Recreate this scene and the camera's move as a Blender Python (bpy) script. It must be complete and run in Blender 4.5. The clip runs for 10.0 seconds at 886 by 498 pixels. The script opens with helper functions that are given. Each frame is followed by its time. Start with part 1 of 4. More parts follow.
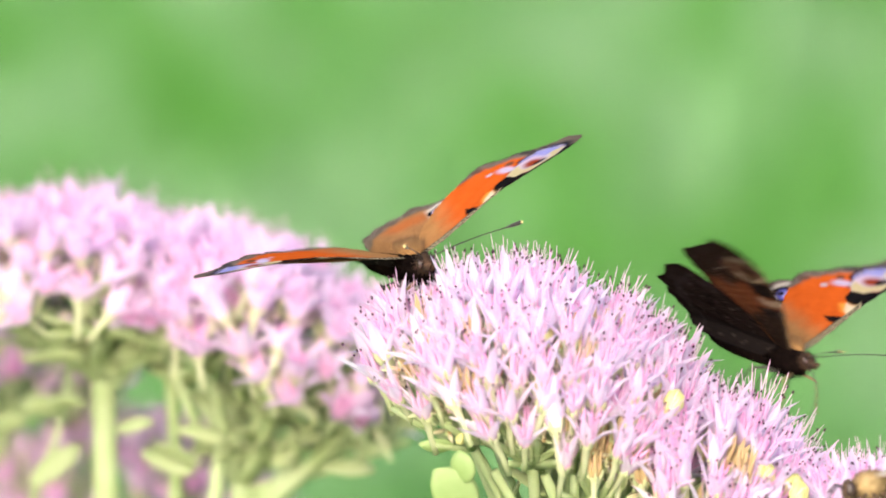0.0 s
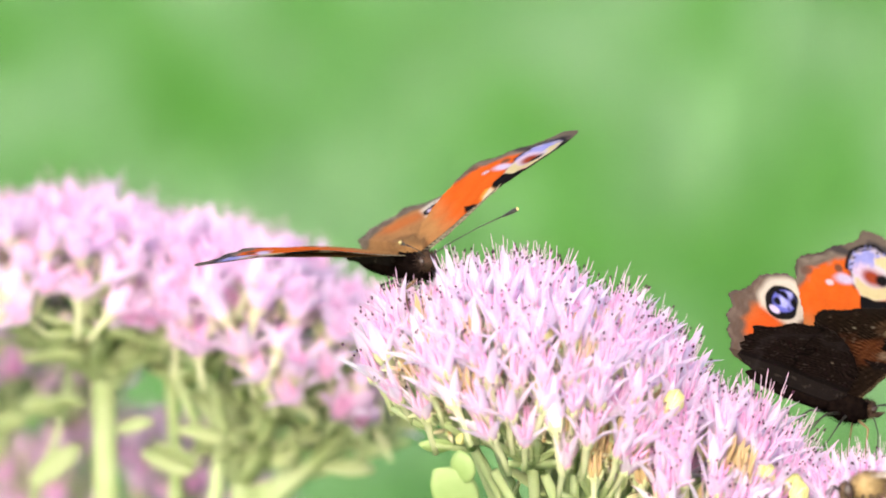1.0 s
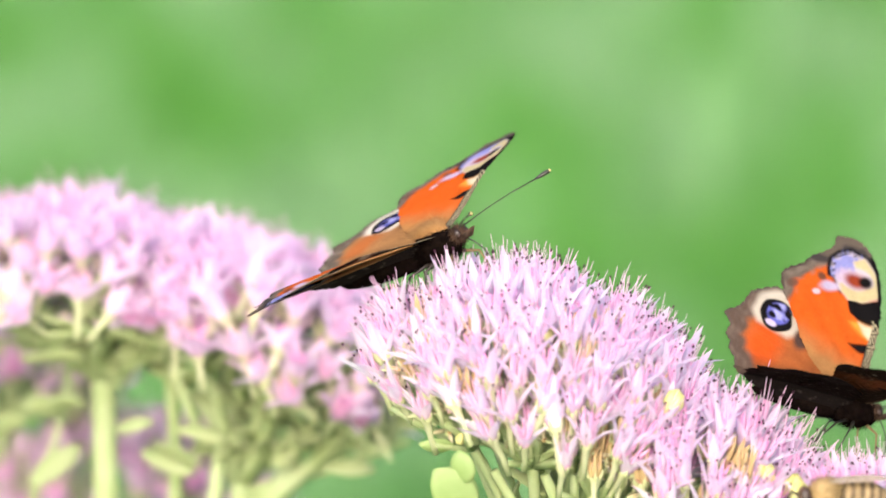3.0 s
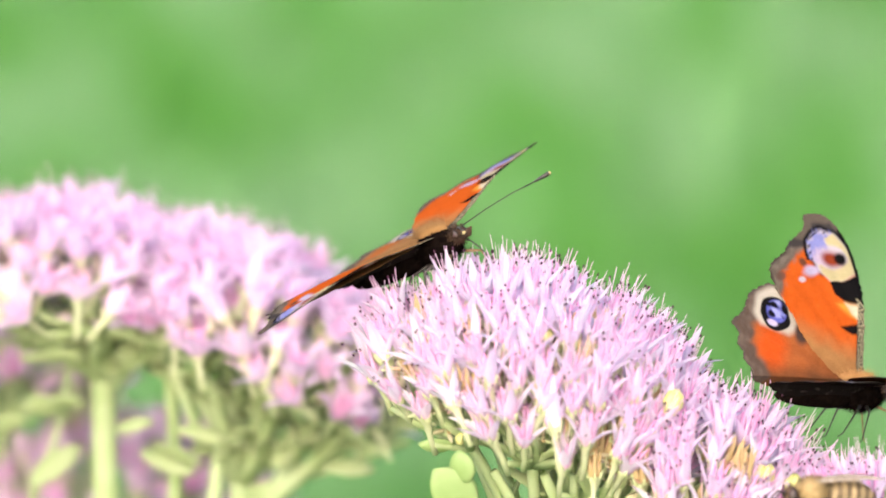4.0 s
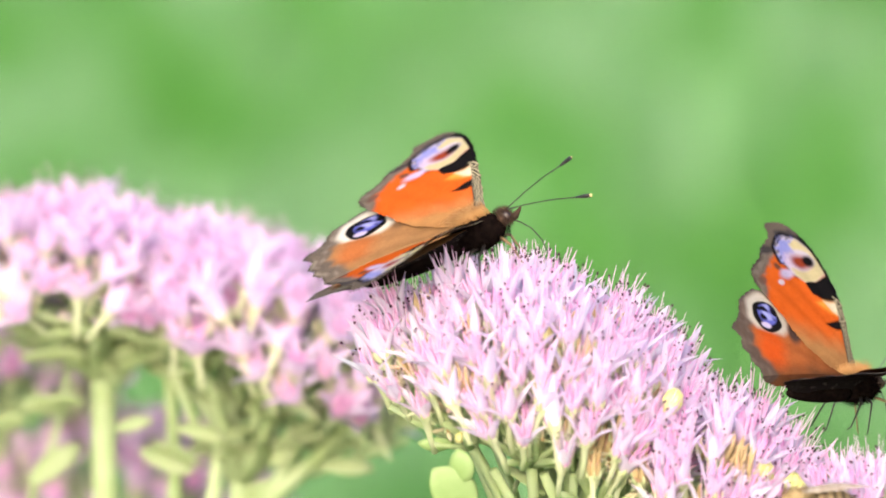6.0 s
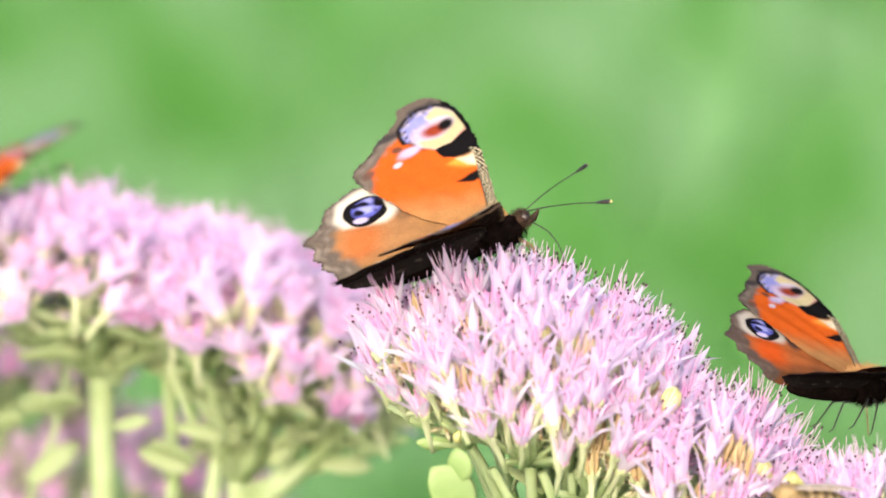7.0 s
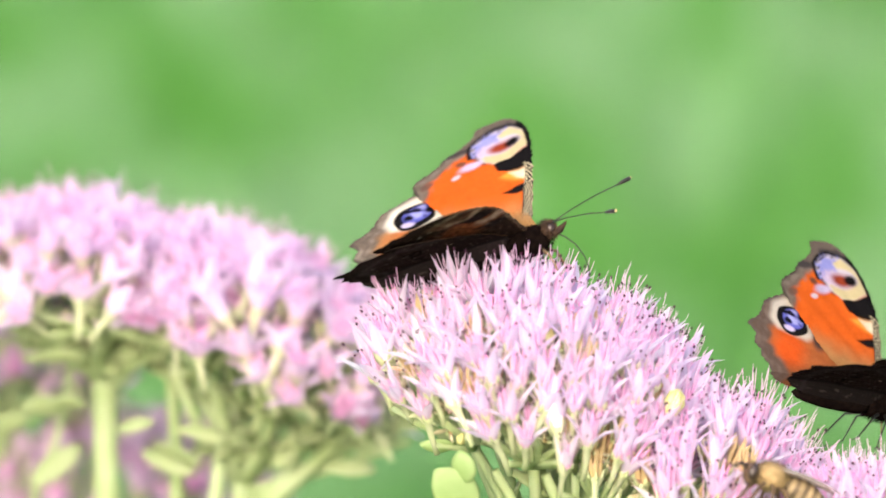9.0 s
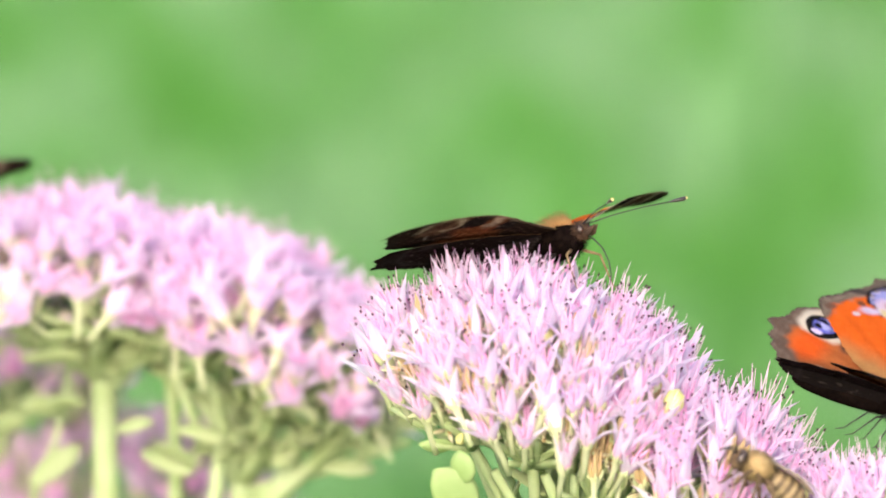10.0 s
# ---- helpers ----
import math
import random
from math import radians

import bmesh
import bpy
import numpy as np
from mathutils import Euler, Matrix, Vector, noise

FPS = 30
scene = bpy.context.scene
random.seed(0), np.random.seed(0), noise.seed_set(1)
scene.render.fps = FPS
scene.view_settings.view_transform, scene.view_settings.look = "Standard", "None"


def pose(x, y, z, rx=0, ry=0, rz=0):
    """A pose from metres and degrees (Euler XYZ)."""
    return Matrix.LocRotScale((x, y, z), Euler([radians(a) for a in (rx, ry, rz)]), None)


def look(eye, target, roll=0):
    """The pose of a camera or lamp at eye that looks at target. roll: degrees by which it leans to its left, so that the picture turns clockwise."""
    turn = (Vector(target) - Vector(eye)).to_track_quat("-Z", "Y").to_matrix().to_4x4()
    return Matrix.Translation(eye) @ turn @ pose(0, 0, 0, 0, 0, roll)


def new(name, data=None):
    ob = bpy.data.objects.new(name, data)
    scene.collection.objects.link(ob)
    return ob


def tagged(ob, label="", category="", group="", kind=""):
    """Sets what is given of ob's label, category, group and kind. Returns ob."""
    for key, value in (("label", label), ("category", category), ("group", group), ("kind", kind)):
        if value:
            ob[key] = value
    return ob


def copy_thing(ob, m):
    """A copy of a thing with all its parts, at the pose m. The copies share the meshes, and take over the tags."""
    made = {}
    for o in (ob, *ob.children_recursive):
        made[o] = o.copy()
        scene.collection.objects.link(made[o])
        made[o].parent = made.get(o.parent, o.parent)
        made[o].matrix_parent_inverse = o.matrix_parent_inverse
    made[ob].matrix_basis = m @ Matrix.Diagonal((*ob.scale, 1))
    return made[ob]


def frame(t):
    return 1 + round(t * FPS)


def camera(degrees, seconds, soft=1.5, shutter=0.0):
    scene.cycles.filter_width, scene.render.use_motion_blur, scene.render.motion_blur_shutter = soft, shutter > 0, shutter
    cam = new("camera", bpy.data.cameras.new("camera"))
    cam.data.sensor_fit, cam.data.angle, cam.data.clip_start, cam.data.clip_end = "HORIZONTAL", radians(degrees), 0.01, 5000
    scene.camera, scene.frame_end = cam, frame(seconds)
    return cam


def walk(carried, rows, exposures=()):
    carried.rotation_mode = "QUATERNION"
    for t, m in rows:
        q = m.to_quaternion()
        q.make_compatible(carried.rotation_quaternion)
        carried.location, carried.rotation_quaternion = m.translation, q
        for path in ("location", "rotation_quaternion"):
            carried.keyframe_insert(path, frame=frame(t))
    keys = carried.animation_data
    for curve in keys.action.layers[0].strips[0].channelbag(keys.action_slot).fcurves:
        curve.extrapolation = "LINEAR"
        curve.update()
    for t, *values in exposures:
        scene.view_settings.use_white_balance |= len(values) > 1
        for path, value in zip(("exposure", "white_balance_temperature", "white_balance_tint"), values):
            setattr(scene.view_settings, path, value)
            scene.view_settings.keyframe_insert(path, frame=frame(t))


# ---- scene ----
MM = 0.001
TILT = 12.0            # degrees by which the camera looks down
REACH = 0.98           # metres from the lens to the flower in focus
FOCUS = Vector((0.0, 0.0, 0.50))
LEAN = Matrix.Rotation(radians(-TILT), 4, "X")


def at(u, v, w):
    """Millimetres right, up and away from the point in focus, square to the line of sight."""
    return FOCUS + LEAN.to_3x3() @ Vector((u, w, v)) * MM


# ---- camera: a long lens on a tripod, nudged a little towards the end ----
cam = camera(7.2, 10.0, soft=1.85, shutter=0.5)
cam.data.dof.use_dof = True
cam.data.dof.focus_distance = REACH
cam.data.dof.aperture_fstop = 15.0
cam.data.dof.aperture_blades = 7
EYE = FOCUS - LEAN.to_3x3() @ Vector((0, REACH, 0))
walk(cam, [(t, look(EYE, at(du, dv, 0))) for t, du, dv in (
    (0.0, 0, 0), (2.7, 0, 0), (4.0, 0.08, 0), (5.5, 0.08, -0.08), (7.0, 0.39, -0.31), (7.5, 0.35, -0.31),
    (8.0, 0.1, -0.16), (8.5, 0.1, -0.2), (9.0, -0.11, 0), (9.5, -0.11, 0.04), (10.0, 0, 0))])

# ---- light: bright, thinly veiled sun high behind the camera's left shoulder ----
SUN_FROM = Vector((-0.25, -1.0, 0.52)).normalized()
world = bpy.data.worlds.new("sky")
scene.world = world
world.use_nodes = True
wn = world.node_tree
sky = wn.nodes.new("ShaderNodeTexSky")
sky.sky_type = "NISHITA"
sky.sun_disc = False
sky.sun_elevation = math.asin(SUN_FROM.z)
sky.sun_rotation = math.atan2(SUN_FROM.x, SUN_FROM.y)
sky.dust_density = 4.0
sky.air_density = 0.8
sky.ozone_density = 0.4
wn.nodes["Background"].inputs["Strength"].default_value = 0.15
wn.links.new(sky.outputs[0], wn.nodes["Background"].inputs["Color"])
sun = new("sun", bpy.data.lights.new("sun", "SUN"))
sun.data.energy = 0.9
sun.data.angle = radians(70)
sun.data.color = (1.0, 0.975, 0.96)
sun.matrix_world = look(SUN_FROM * 5, (0, 0, 0))
scene.view_settings.exposure = 1.39


# ---- materials ----
class Shader:
    """A node material with a principled surface and a few shorthands."""

    def __init__(self, name, rough=0.6, spec=0.3):
        self.mat = bpy.data.materials.new(name)
        self.mat.use_nodes = True
        self.t = self.mat.node_tree
        self.surf = self.t.nodes["Principled BSDF"]
        self.surf.inputs["Roughness"].default_value = rough
        self.surf.inputs["Specular IOR Level"].default_value = spec
        self.out = self.t.nodes["Material Output"]

    def node(self, kind, **vals):
        n = self.t.nodes.new("ShaderNode" + kind)
        for k, v in vals.items():
            n.inputs[k.replace("_", " ")].default_value = v
        return n

    def link(self, a, b):
        self.t.links.new(a, b)

    def noise(self, scale, detail=4.0, where="Object"):
        c = self.t.nodes.new("ShaderNodeTexCoord")
        n = self.node("TexNoise", Scale=scale, Detail=detail)
        self.link(c.outputs[where], n.inputs["Vector"])
        return n.outputs["Fac"]

    def attribute(self, name):
        n = self.t.nodes.new("ShaderNodeAttribute")
        n.attribute_name = name
        return n

    def ramp(self, fac, stops):
        n = self.t.nodes.new("ShaderNodeValToRGB")
        e = n.color_ramp.elements
        while len(e) < len(stops):
            e.new(0.5)
        for el, (pos, col) in zip(e, stops):
            el.position, el.color = pos, (*col, 1)
        self.link(fac, n.inputs["Fac"])
        return n.outputs["Color"]

    def mix(self, fac, a, b, how="MIX"):
        n = self.t.nodes.new("ShaderNodeMix")
        n.data_type, n.blend_type = "RGBA", how
        for val, sock in ((fac, n.inputs[0]), (a, n.inputs[6]), (b, n.inputs[7])):
            if isinstance(val, bpy.types.NodeSocket):
                self.link(val, sock)
            else:
                sock.default_value = val if isinstance(val, float) else (*val, 1)
        return n.outputs[2]

    def colour(self, sock):
        self.link(sock, self.surf.inputs["Base Color"])
        self.base = sock

    def bump(self, height, strength, distance):
        n = self.node("Bump", Strength=strength, Distance=distance)
        self.link(height, n.inputs["Height"])
        self.link(n.outputs[0], self.surf.inputs["Normal"])

    def glow_through(self, share, tint=(1.0, 1.0, 1.0)):
        """Light that passes through thin tissue."""
        tr = self.t.nodes.new("ShaderNodeBsdfTranslucent")
        self.link(self.mix(1.0, self.base, tint, "MULTIPLY"), tr.inputs["Color"])
        m = self.node("MixShader")
        m.inputs[0].default_value = share
        self.link(self.surf.outputs[0], m.inputs[1])
        self.link(tr.outputs[0], m.inputs[2])
        self.link(m.outputs[0], self.out.inputs["Surface"])

    def per_object(self, a, b, sock):
        """Tint sock between two factors, from object to object."""
        o = self.t.nodes.new("ShaderNodeObjectInfo")
        tint = self.ramp(o.outputs["Random"], [(0.0, a), (1.0, b)])
        return self.mix(1.0, sock, tint, "MULTIPLY")


def petal_material(name, base, mid, tip, share=0.35):
    s = Shader(name, 0.7, 0.1)
    al = s.attribute("along")
    c = s.ramp(al.outputs["Fac"], [(0.0, base), (0.22, mid), (0.6, mid), (1.0, tip)])
    streak = s.node("TexNoise", Scale=900.0, Detail=2.0)
    tc = s.t.nodes.new("ShaderNodeTexCoord")
    mp = s.node("Mapping")
    mp.inputs["Scale"].default_value = (1.0, 1.0, 0.12)
    s.link(tc.outputs["Object"], mp.inputs["Vector"])
    s.link(mp.outputs[0], streak.inputs["Vector"])
    veins = s.ramp(streak.outputs["Fac"], [(0.35, (0.98, 0.90, 0.96)), (0.6, (1, 1, 1))])
    c = s.mix(0.8, c, veins, "MULTIPLY")
    c = s.per_object((1.0, 0.90, 0.98), (1.0, 1.0, 1.0), c)
    s.colour(c)
    s.bump(streak.outputs["Fac"], 0.3, 0.0002)
    s.glow_through(share, (1.0, 0.965, 1.0))
    return s.mat


def plant_material(name, a, b, share=0.15, rough=0.5, scale=220.0):
    s = Shader(name, rough, 0.35)
    c = s.ramp(s.noise(scale), [(0.3, a), (0.7, b)])
    big = s.ramp(s.noise(scale * 0.14, 2.0), [(0.35, (0.78, 0.82, 0.7)), (0.7, (1, 1, 1))])
    c = s.mix(1.0, c, big, "MULTIPLY")
    s.colour(c)
    s.bump(s.noise(scale * 4), 0.25, 0.0002)
    s.glow_through(share)
    return s.mat


PETAL = petal_material("petal_pink", (0.90, 0.92, 0.88), (0.87, 0.88, 0.96), (0.86, 0.77, 0.93), 0.6)
PETAL_FAR = petal_material("petal_rose", (0.88, 0.88, 0.80), (0.87, 0.80, 0.92), (0.88, 0.70, 0.89), 0.6)
PETAL_LILAC = petal_material("petal_lilac", (0.66, 0.58, 0.64), (0.62, 0.51, 0.63), (0.60, 0.46, 0.61))
CARPEL = petal_material("carpel_pink", (0.90, 0.78, 0.70), (0.88, 0.64, 0.82), (0.84, 0.42, 0.70), 0.4)
FILAMENT = petal_material("filament", (0.88, 0.78, 0.86), (0.84, 0.66, 0.82), (0.74, 0.48, 0.70), 0.35)
BROWN_PETAL = petal_material("petal_withered", (0.80, 0.74, 0.50), (0.76, 0.56, 0.38), (0.66, 0.40, 0.24), 0.5)
ANTHER = plant_material("anther", (0.075, 0.008, 0.045), (0.03, 0.004, 0.02), 0.0, 0.6, 900.0)
CALYX = plant_material("calyx_green", (0.70, 0.76, 0.46), (0.84, 0.84, 0.66), 0.45)
STALK = plant_material("stalk_green", (0.52, 0.62, 0.33), (0.66, 0.74, 0.50), 0.5)
LEAF = plant_material("leaf_green", (0.45, 0.53, 0.28), (0.57, 0.63, 0.40), 0.5)
LEAF_PALE = plant_material("leaf_pale", (0.28, 0.41, 0.15), (0.40, 0.52, 0.24), 0.3)
POD = plant_material("pod_yellow", (0.68, 0.66, 0.22), (0.78, 0.75, 0.40), 0.25)
GAP_FILL = plant_material("gap_fill_cream", (0.80, 0.70, 0.52), (0.88, 0.80, 0.66), 0.4)
WITHERED = plant_material("withered_brown", (0.62, 0.42, 0.22), (0.78, 0.60, 0.38), 0.3)


def wing_material():
    s = Shader("wing_scales", 0.9, 0.0)
    pig = s.attribute("pigment").outputs["Color"]
    grain = s.ramp(s.noise(5200.0, 2.0), [(0.3, (0.80, 0.80, 0.80)), (0.7, (1, 1, 1))])
    broad = s.ramp(s.noise(420.0, 3.0), [(0.3, (0.86, 0.86, 0.86)), (0.65, (1, 1, 1))])
    c = s.mix(1.0, s.mix(1.0, pig, grain, "MULTIPLY"), broad, "MULTIPLY")
    s.colour(c)
    s.bump(s.noise(2600.0, 2.0), 0.25, 0.0001)
    return s.mat


def coat_material(name, a, b, rough=0.8, scale=900.0, spec=0.2):
    s = Shader(name, rough, spec)
    c = s.ramp(s.noise(scale), [(0.3, a), (0.7, b)])
    s.colour(c)
    s.bump(s.noise(scale * 2), 0.4, 0.0002)
    return s.mat


WING = wing_material()
FUR_BROWN = coat_material("fur_brown", (0.33, 0.17, 0.06), (0.48, 0.27, 0.11))
FUR_DARK = coat_material("fur_dark", (0.003, 0.002, 0.002), (0.009, 0.006, 0.005), 0.9, 900.0, 0.0)
FUR_HEAD = coat_material("fur_head", (0.015, 0.009, 0.006), (0.09, 0.05, 0.03))
CHITIN = coat_material("chitin_black", (0.008, 0.007, 0.007), (0.03, 0.022, 0.018), 0.35, 900.0, 0.5)
EYE_DARK = coat_material("eye_dark", (0.02, 0.012, 0.01), (0.05, 0.03, 0.025), 0.25, 2500.0, 0.5)
CREAM = coat_material("cream_tip", (0.62, 0.5, 0.2), (0.72, 0.6, 0.3))
LEG_TAN = coat_material("leg_tan", (0.16, 0.10, 0.05), (0.28, 0.19, 0.10), 0.5)
FUR_GOLD = coat_material("fur_gold", (0.25, 0.17, 0.08), (0.44, 0.32, 0.16))
BEE_BAND = coat_material("bee_band", (0.06, 0.04, 0.024), (0.14, 0.09, 0.05), 0.5)


def membrane_material():
    s = Shader("bee_wing", 0.25, 0.5)
    c = s.ramp(s.noise(1500.0), [(0.4, (0.50, 0.40, 0.30)), (0.6, (0.68, 0.58, 0.46))])
    s.colour(c)
    tr = s.t.nodes.new("ShaderNodeBsdfTransparent")
    m = s.node("MixShader")
    m.inputs[0].default_value = 0.72
    s.link(tr.outputs[0], m.inputs[1])
    s.link(s.surf.outputs[0], m.inputs[2])
    s.link(m.outputs[0], s.out.inputs["Surface"])
    return s.mat


BEE_TAN = coat_material("bee_tan", (0.20, 0.145, 0.08), (0.32, 0.24, 0.14), 0.7)
BEE_STRIPE = coat_material("bee_stripe", (0.07, 0.05, 0.03), (0.14, 0.10, 0.06), 0.6)
MEMBRANE = membrane_material()


def lawn_material(name, lo, mid, hi):
    s = Shader(name, 0.75, 0.15)
    tc = s.t.nodes.new("ShaderNodeTexCoord")
    mp = s.node("Mapping")
    mp.inputs["Scale"].default_value = (3.6, 1.0, 1.0)
    mp.inputs["Location"].default_value = (2.3, 0.4, 0.0)
    s.link(tc.outputs["Object"], mp.inputs["Vector"])
    tufts = s.node("TexNoise", Scale=3.6, Detail=2.0)
    s.link(mp.outputs[0], tufts.inputs["Vector"])
    patch = s.ramp(tufts.outputs["Fac"], [(0.40, lo), (0.5, mid), (0.60, hi)])
    fine = s.ramp(s.noise(45.0, 5.0), [(0.3, (0.7, 0.75, 0.65)), (0.7, (1.05, 1.05, 1.0))])
    s.colour(s.mix(1.0, patch, fine, "MULTIPLY"))
    s.bump(s.noise(160.0), 0.5, 0.01)
    return s.mat


# ground greens are the blade greens darkened, painting in the shade among the blades
LAWN = lawn_material("lawn_green", (0.056, 0.175, 0.031), (0.086, 0.214, 0.067), (0.155, 0.278, 0.150))
BLADE = lawn_material("grass_blade", (0.087, 0.270, 0.047), (0.133, 0.330, 0.103), (0.240, 0.430, 0.230))


# ---- mesh helpers ----
def mesh_from(name, verts, faces, mats, slots=None, along=None, smooth=True):
    me = bpy.data.meshes.new(name)
    me.from_pydata([tuple(v) for v in verts], [], faces)
    for m in mats:
        me.materials.append(m)
    if slots is not None:
        me.polygons.foreach_set("material_index", slots)
    if along is not None:
        at_ = me.attributes.new("along", "FLOAT", "POINT")
        at_.data.foreach_set("value", along)
    if smooth:
        me.polygons.foreach_set("use_smooth", [True] * len(faces))
    me.update()
    return me


class Lump:
    """Gathers vertices and faces of one mesh."""

    def __init__(self):
        self.v, self.f, self.s, self.a = [], [], [], []

    def tube(self, path, radii, sides=6, slot=0, along=None, flat=1.0):
        """A closed tube along points; radii per point; flat squeezes it across."""
        start = len(self.v)
        n = len(path)
        path = [Vector(p) for p in path]
        side = None
        for i, p in enumerate(path):
            d = (path[min(i + 1, n - 1)] - path[max(i - 1, 0)]).normalized()
            if side is None:
                side = d.orthogonal().normalized()
            side = (side - d * side.dot(d)).normalized()
            up = d.cross(side)
            for k in range(sides):
                a = 2 * math.pi * k / sides
                self.v.append(p + (side * math.cos(a) + up * math.sin(a) * flat) * radii[i])
                self.a.append(along[i] if along else i / (n - 1))
        for i in range(n - 1):
            for k in range(sides):
                a, b = start + i * sides + k, start + i * sides + (k + 1) % sides
                self.f.append((a, b, b + sides, a + sides))
                self.s.append(slot)
        self.f.append(tuple(range(start + sides - 1, start - 1, -1)))
        self.f.append(tuple(start + (n - 1) * sides + k for k in range(sides)))
        self.s += [slot, slot]

    def blob(self, centre, radii, turn=None, seg=12, rings=8, slot=0, rough=0.0, along=0.5):
        start = len(self.v)
        c, turn = Vector(centre), turn or Matrix.Identity(3)
        for i in range(rings + 1):
            th = math.pi * i / rings
            for k in range(seg):
                ph = 2 * math.pi * k / seg
                p = Vector((math.sin(th) * math.cos(ph), math.sin(th) * math.sin(ph), math.cos(th)))
                r = 1 + rough * noise.noise(p * 3 + c * 700)
                self.v.append(c + turn @ Vector((p.x * radii[0], p.y * radii[1], p.z * radii[2])) * r)
                self.a.append(along)
        for i in range(rings):
            for k in range(seg):
                a, b = start + i * seg + k, start + i * seg + (k + 1) % seg
                self.f.append((a, a + seg, b + seg, b))
                self.s.append(slot)

    def add(self, other, m, slot_shift=0):
        start = len(self.v)
        self.v += [m @ Vector(p) for p in other.v]
        self.a += other.a
        self.f += [tuple(i + start for i in f) for f in other.f]
        self.s += [k + slot_shift for k in other.s]

    def tie(self, first, step, slot=0):
        """One small face that joins the feet of several stalks."""
        ids = list(range(first, len(self.v), step))
        if len(ids) > 2:
            self.f.append(tuple(ids))
            self.s.append(slot)

    def mesh(self, name, mats):
        return mesh_from(name, self.v, self.f, mats, self.s, self.a)


def part(name, lump, mats, parent, label=""):
    me = lump if isinstance(lump, bpy.types.Mesh) else lump.mesh(name, mats)
    ob = new(name, me)
    ob.parent = parent
    return tagged(ob, label) if label else ob


def holder(name, m, label, category, group=""):
    ob = new(name)
    ob.empty_display_size = 0.005
    ob.matrix_world = m
    return tagged(ob, label, category, group)


def bend(a, b, sag, n=6, side=Vector((0, 0, 1))):
    """Points from a to b, bowed by sag towards side."""
    return [a.lerp(b, i / (n - 1)) + side * sag * math.sin(math.pi * i / (n - 1)) for i in range(n)]


# ---- ground ----
def ground_sheet():
    xs = [-600, -60, -12, -4] + [-2 + 0.1 * i for i in range(41)] + [4, 12, 60, 600]
    ys = [-600, -60, -12, -4, -1] + [0.1 * i for i in range(0, 61)] + [9, 20, 80, 600]
    v, f = [], []
    for y in ys:
        for x in xs:
            h = 0.02 * noise.noise(Vector((x * 0.8, y * 0.8, 2))) if abs(x) < 5 and -2 < y < 9 else 0
            v.append((x, y, h))
    n = len(xs)
    for j in range(len(ys) - 1):
        for i in range(n - 1):
            f.append((j * n + i, j * n + i + 1, (j + 1) * n + i + 1, (j + 1) * n + i))
    g = new("ground", mesh_from("ground", v, f, [LAWN]))
    return tagged(g, "short bright green mown lawn, far out of focus", "lawn", kind="structure")


def grass_blades():
    """Thin blades over the lawn behind the flowers, thinning out on all sides."""
    r = np.random.RandomState(5)
    count = 120000
    x, y = r.normal(0.0, 1.5, count), r.normal(2.5, 1.8, count)
    keep = np.hypot(x, y + 0.98) > 0.6
    x, y = x[keep], y[keep]
    n = len(x)
    z = np.array([0.02 * noise.noise(Vector((p * 0.8, q * 0.8, 2))) for p, q in zip(x, y)])
    h, w, a = r.uniform(0.025, 0.055, n), r.uniform(0.0015, 0.003, n), r.uniform(0, 6.283, n)
    lx, ly = r.normal(0, 0.35, n) * h, r.normal(0, 0.35, n) * h
    dx, dy = np.cos(a) * w, np.sin(a) * w
    v = np.stack([np.stack(k, 1) for k in (
        (x - dx, y - dy, z - 0.004), (x + dx, y + dy, z - 0.004),
        (x + dx * 0.8 + lx * 0.4, y + dy * 0.8 + ly * 0.4, z + h * 0.6),
        (x - dx * 0.8 + lx * 0.4, y - dy * 0.8 + ly * 0.4, z + h * 0.6), (x + lx, y + ly, z + h))], 1).reshape(-1, 3)
    f = []
    for s in range(0, 5 * n, 5):
        f += [(s, s + 1, s + 2, s + 3), (s + 3, s + 2, s + 4)]
    v = v.tolist()
    g = new("grass", mesh_from("grass", v, f, [BLADE], smooth=False))
    return tagged(g, "thin green grass blades of the mown lawn", "grass", kind="stuff")


ground_sheet()
grass_blades()


# ---- stonecrop ----
def petal_lump(length, width, curl, cup):
    """A lance-shaped, keeled petal along +z, bending outwards along +x."""
    L = Lump()
    rows = 7
    for i in range(rows):
        t = i / (rows - 1)
        half = width * 0.5 * 1.62 * (t + 0.20) ** 0.5 * (1 - t) ** 0.85
        half = max(half, 0.03)
        x = curl * t * t * length
        z = length * (t - 0.18 * abs(curl) * t * t)
        for q in (-1.0, -0.5, 0.0, 0.5, 1.0):
            L.v.append(Vector((x - cup * half * (abs(q) ** 1.5) + cup * half * 0.4, half * q, z)) * MM)
            L.a.append(t)
    for i in range(rows - 1):
        for k in range(4):
            a = i * 5 + k
            L.f.append((a, a + 1, a + 6, a + 5))
            L.s.append(0)
    return L


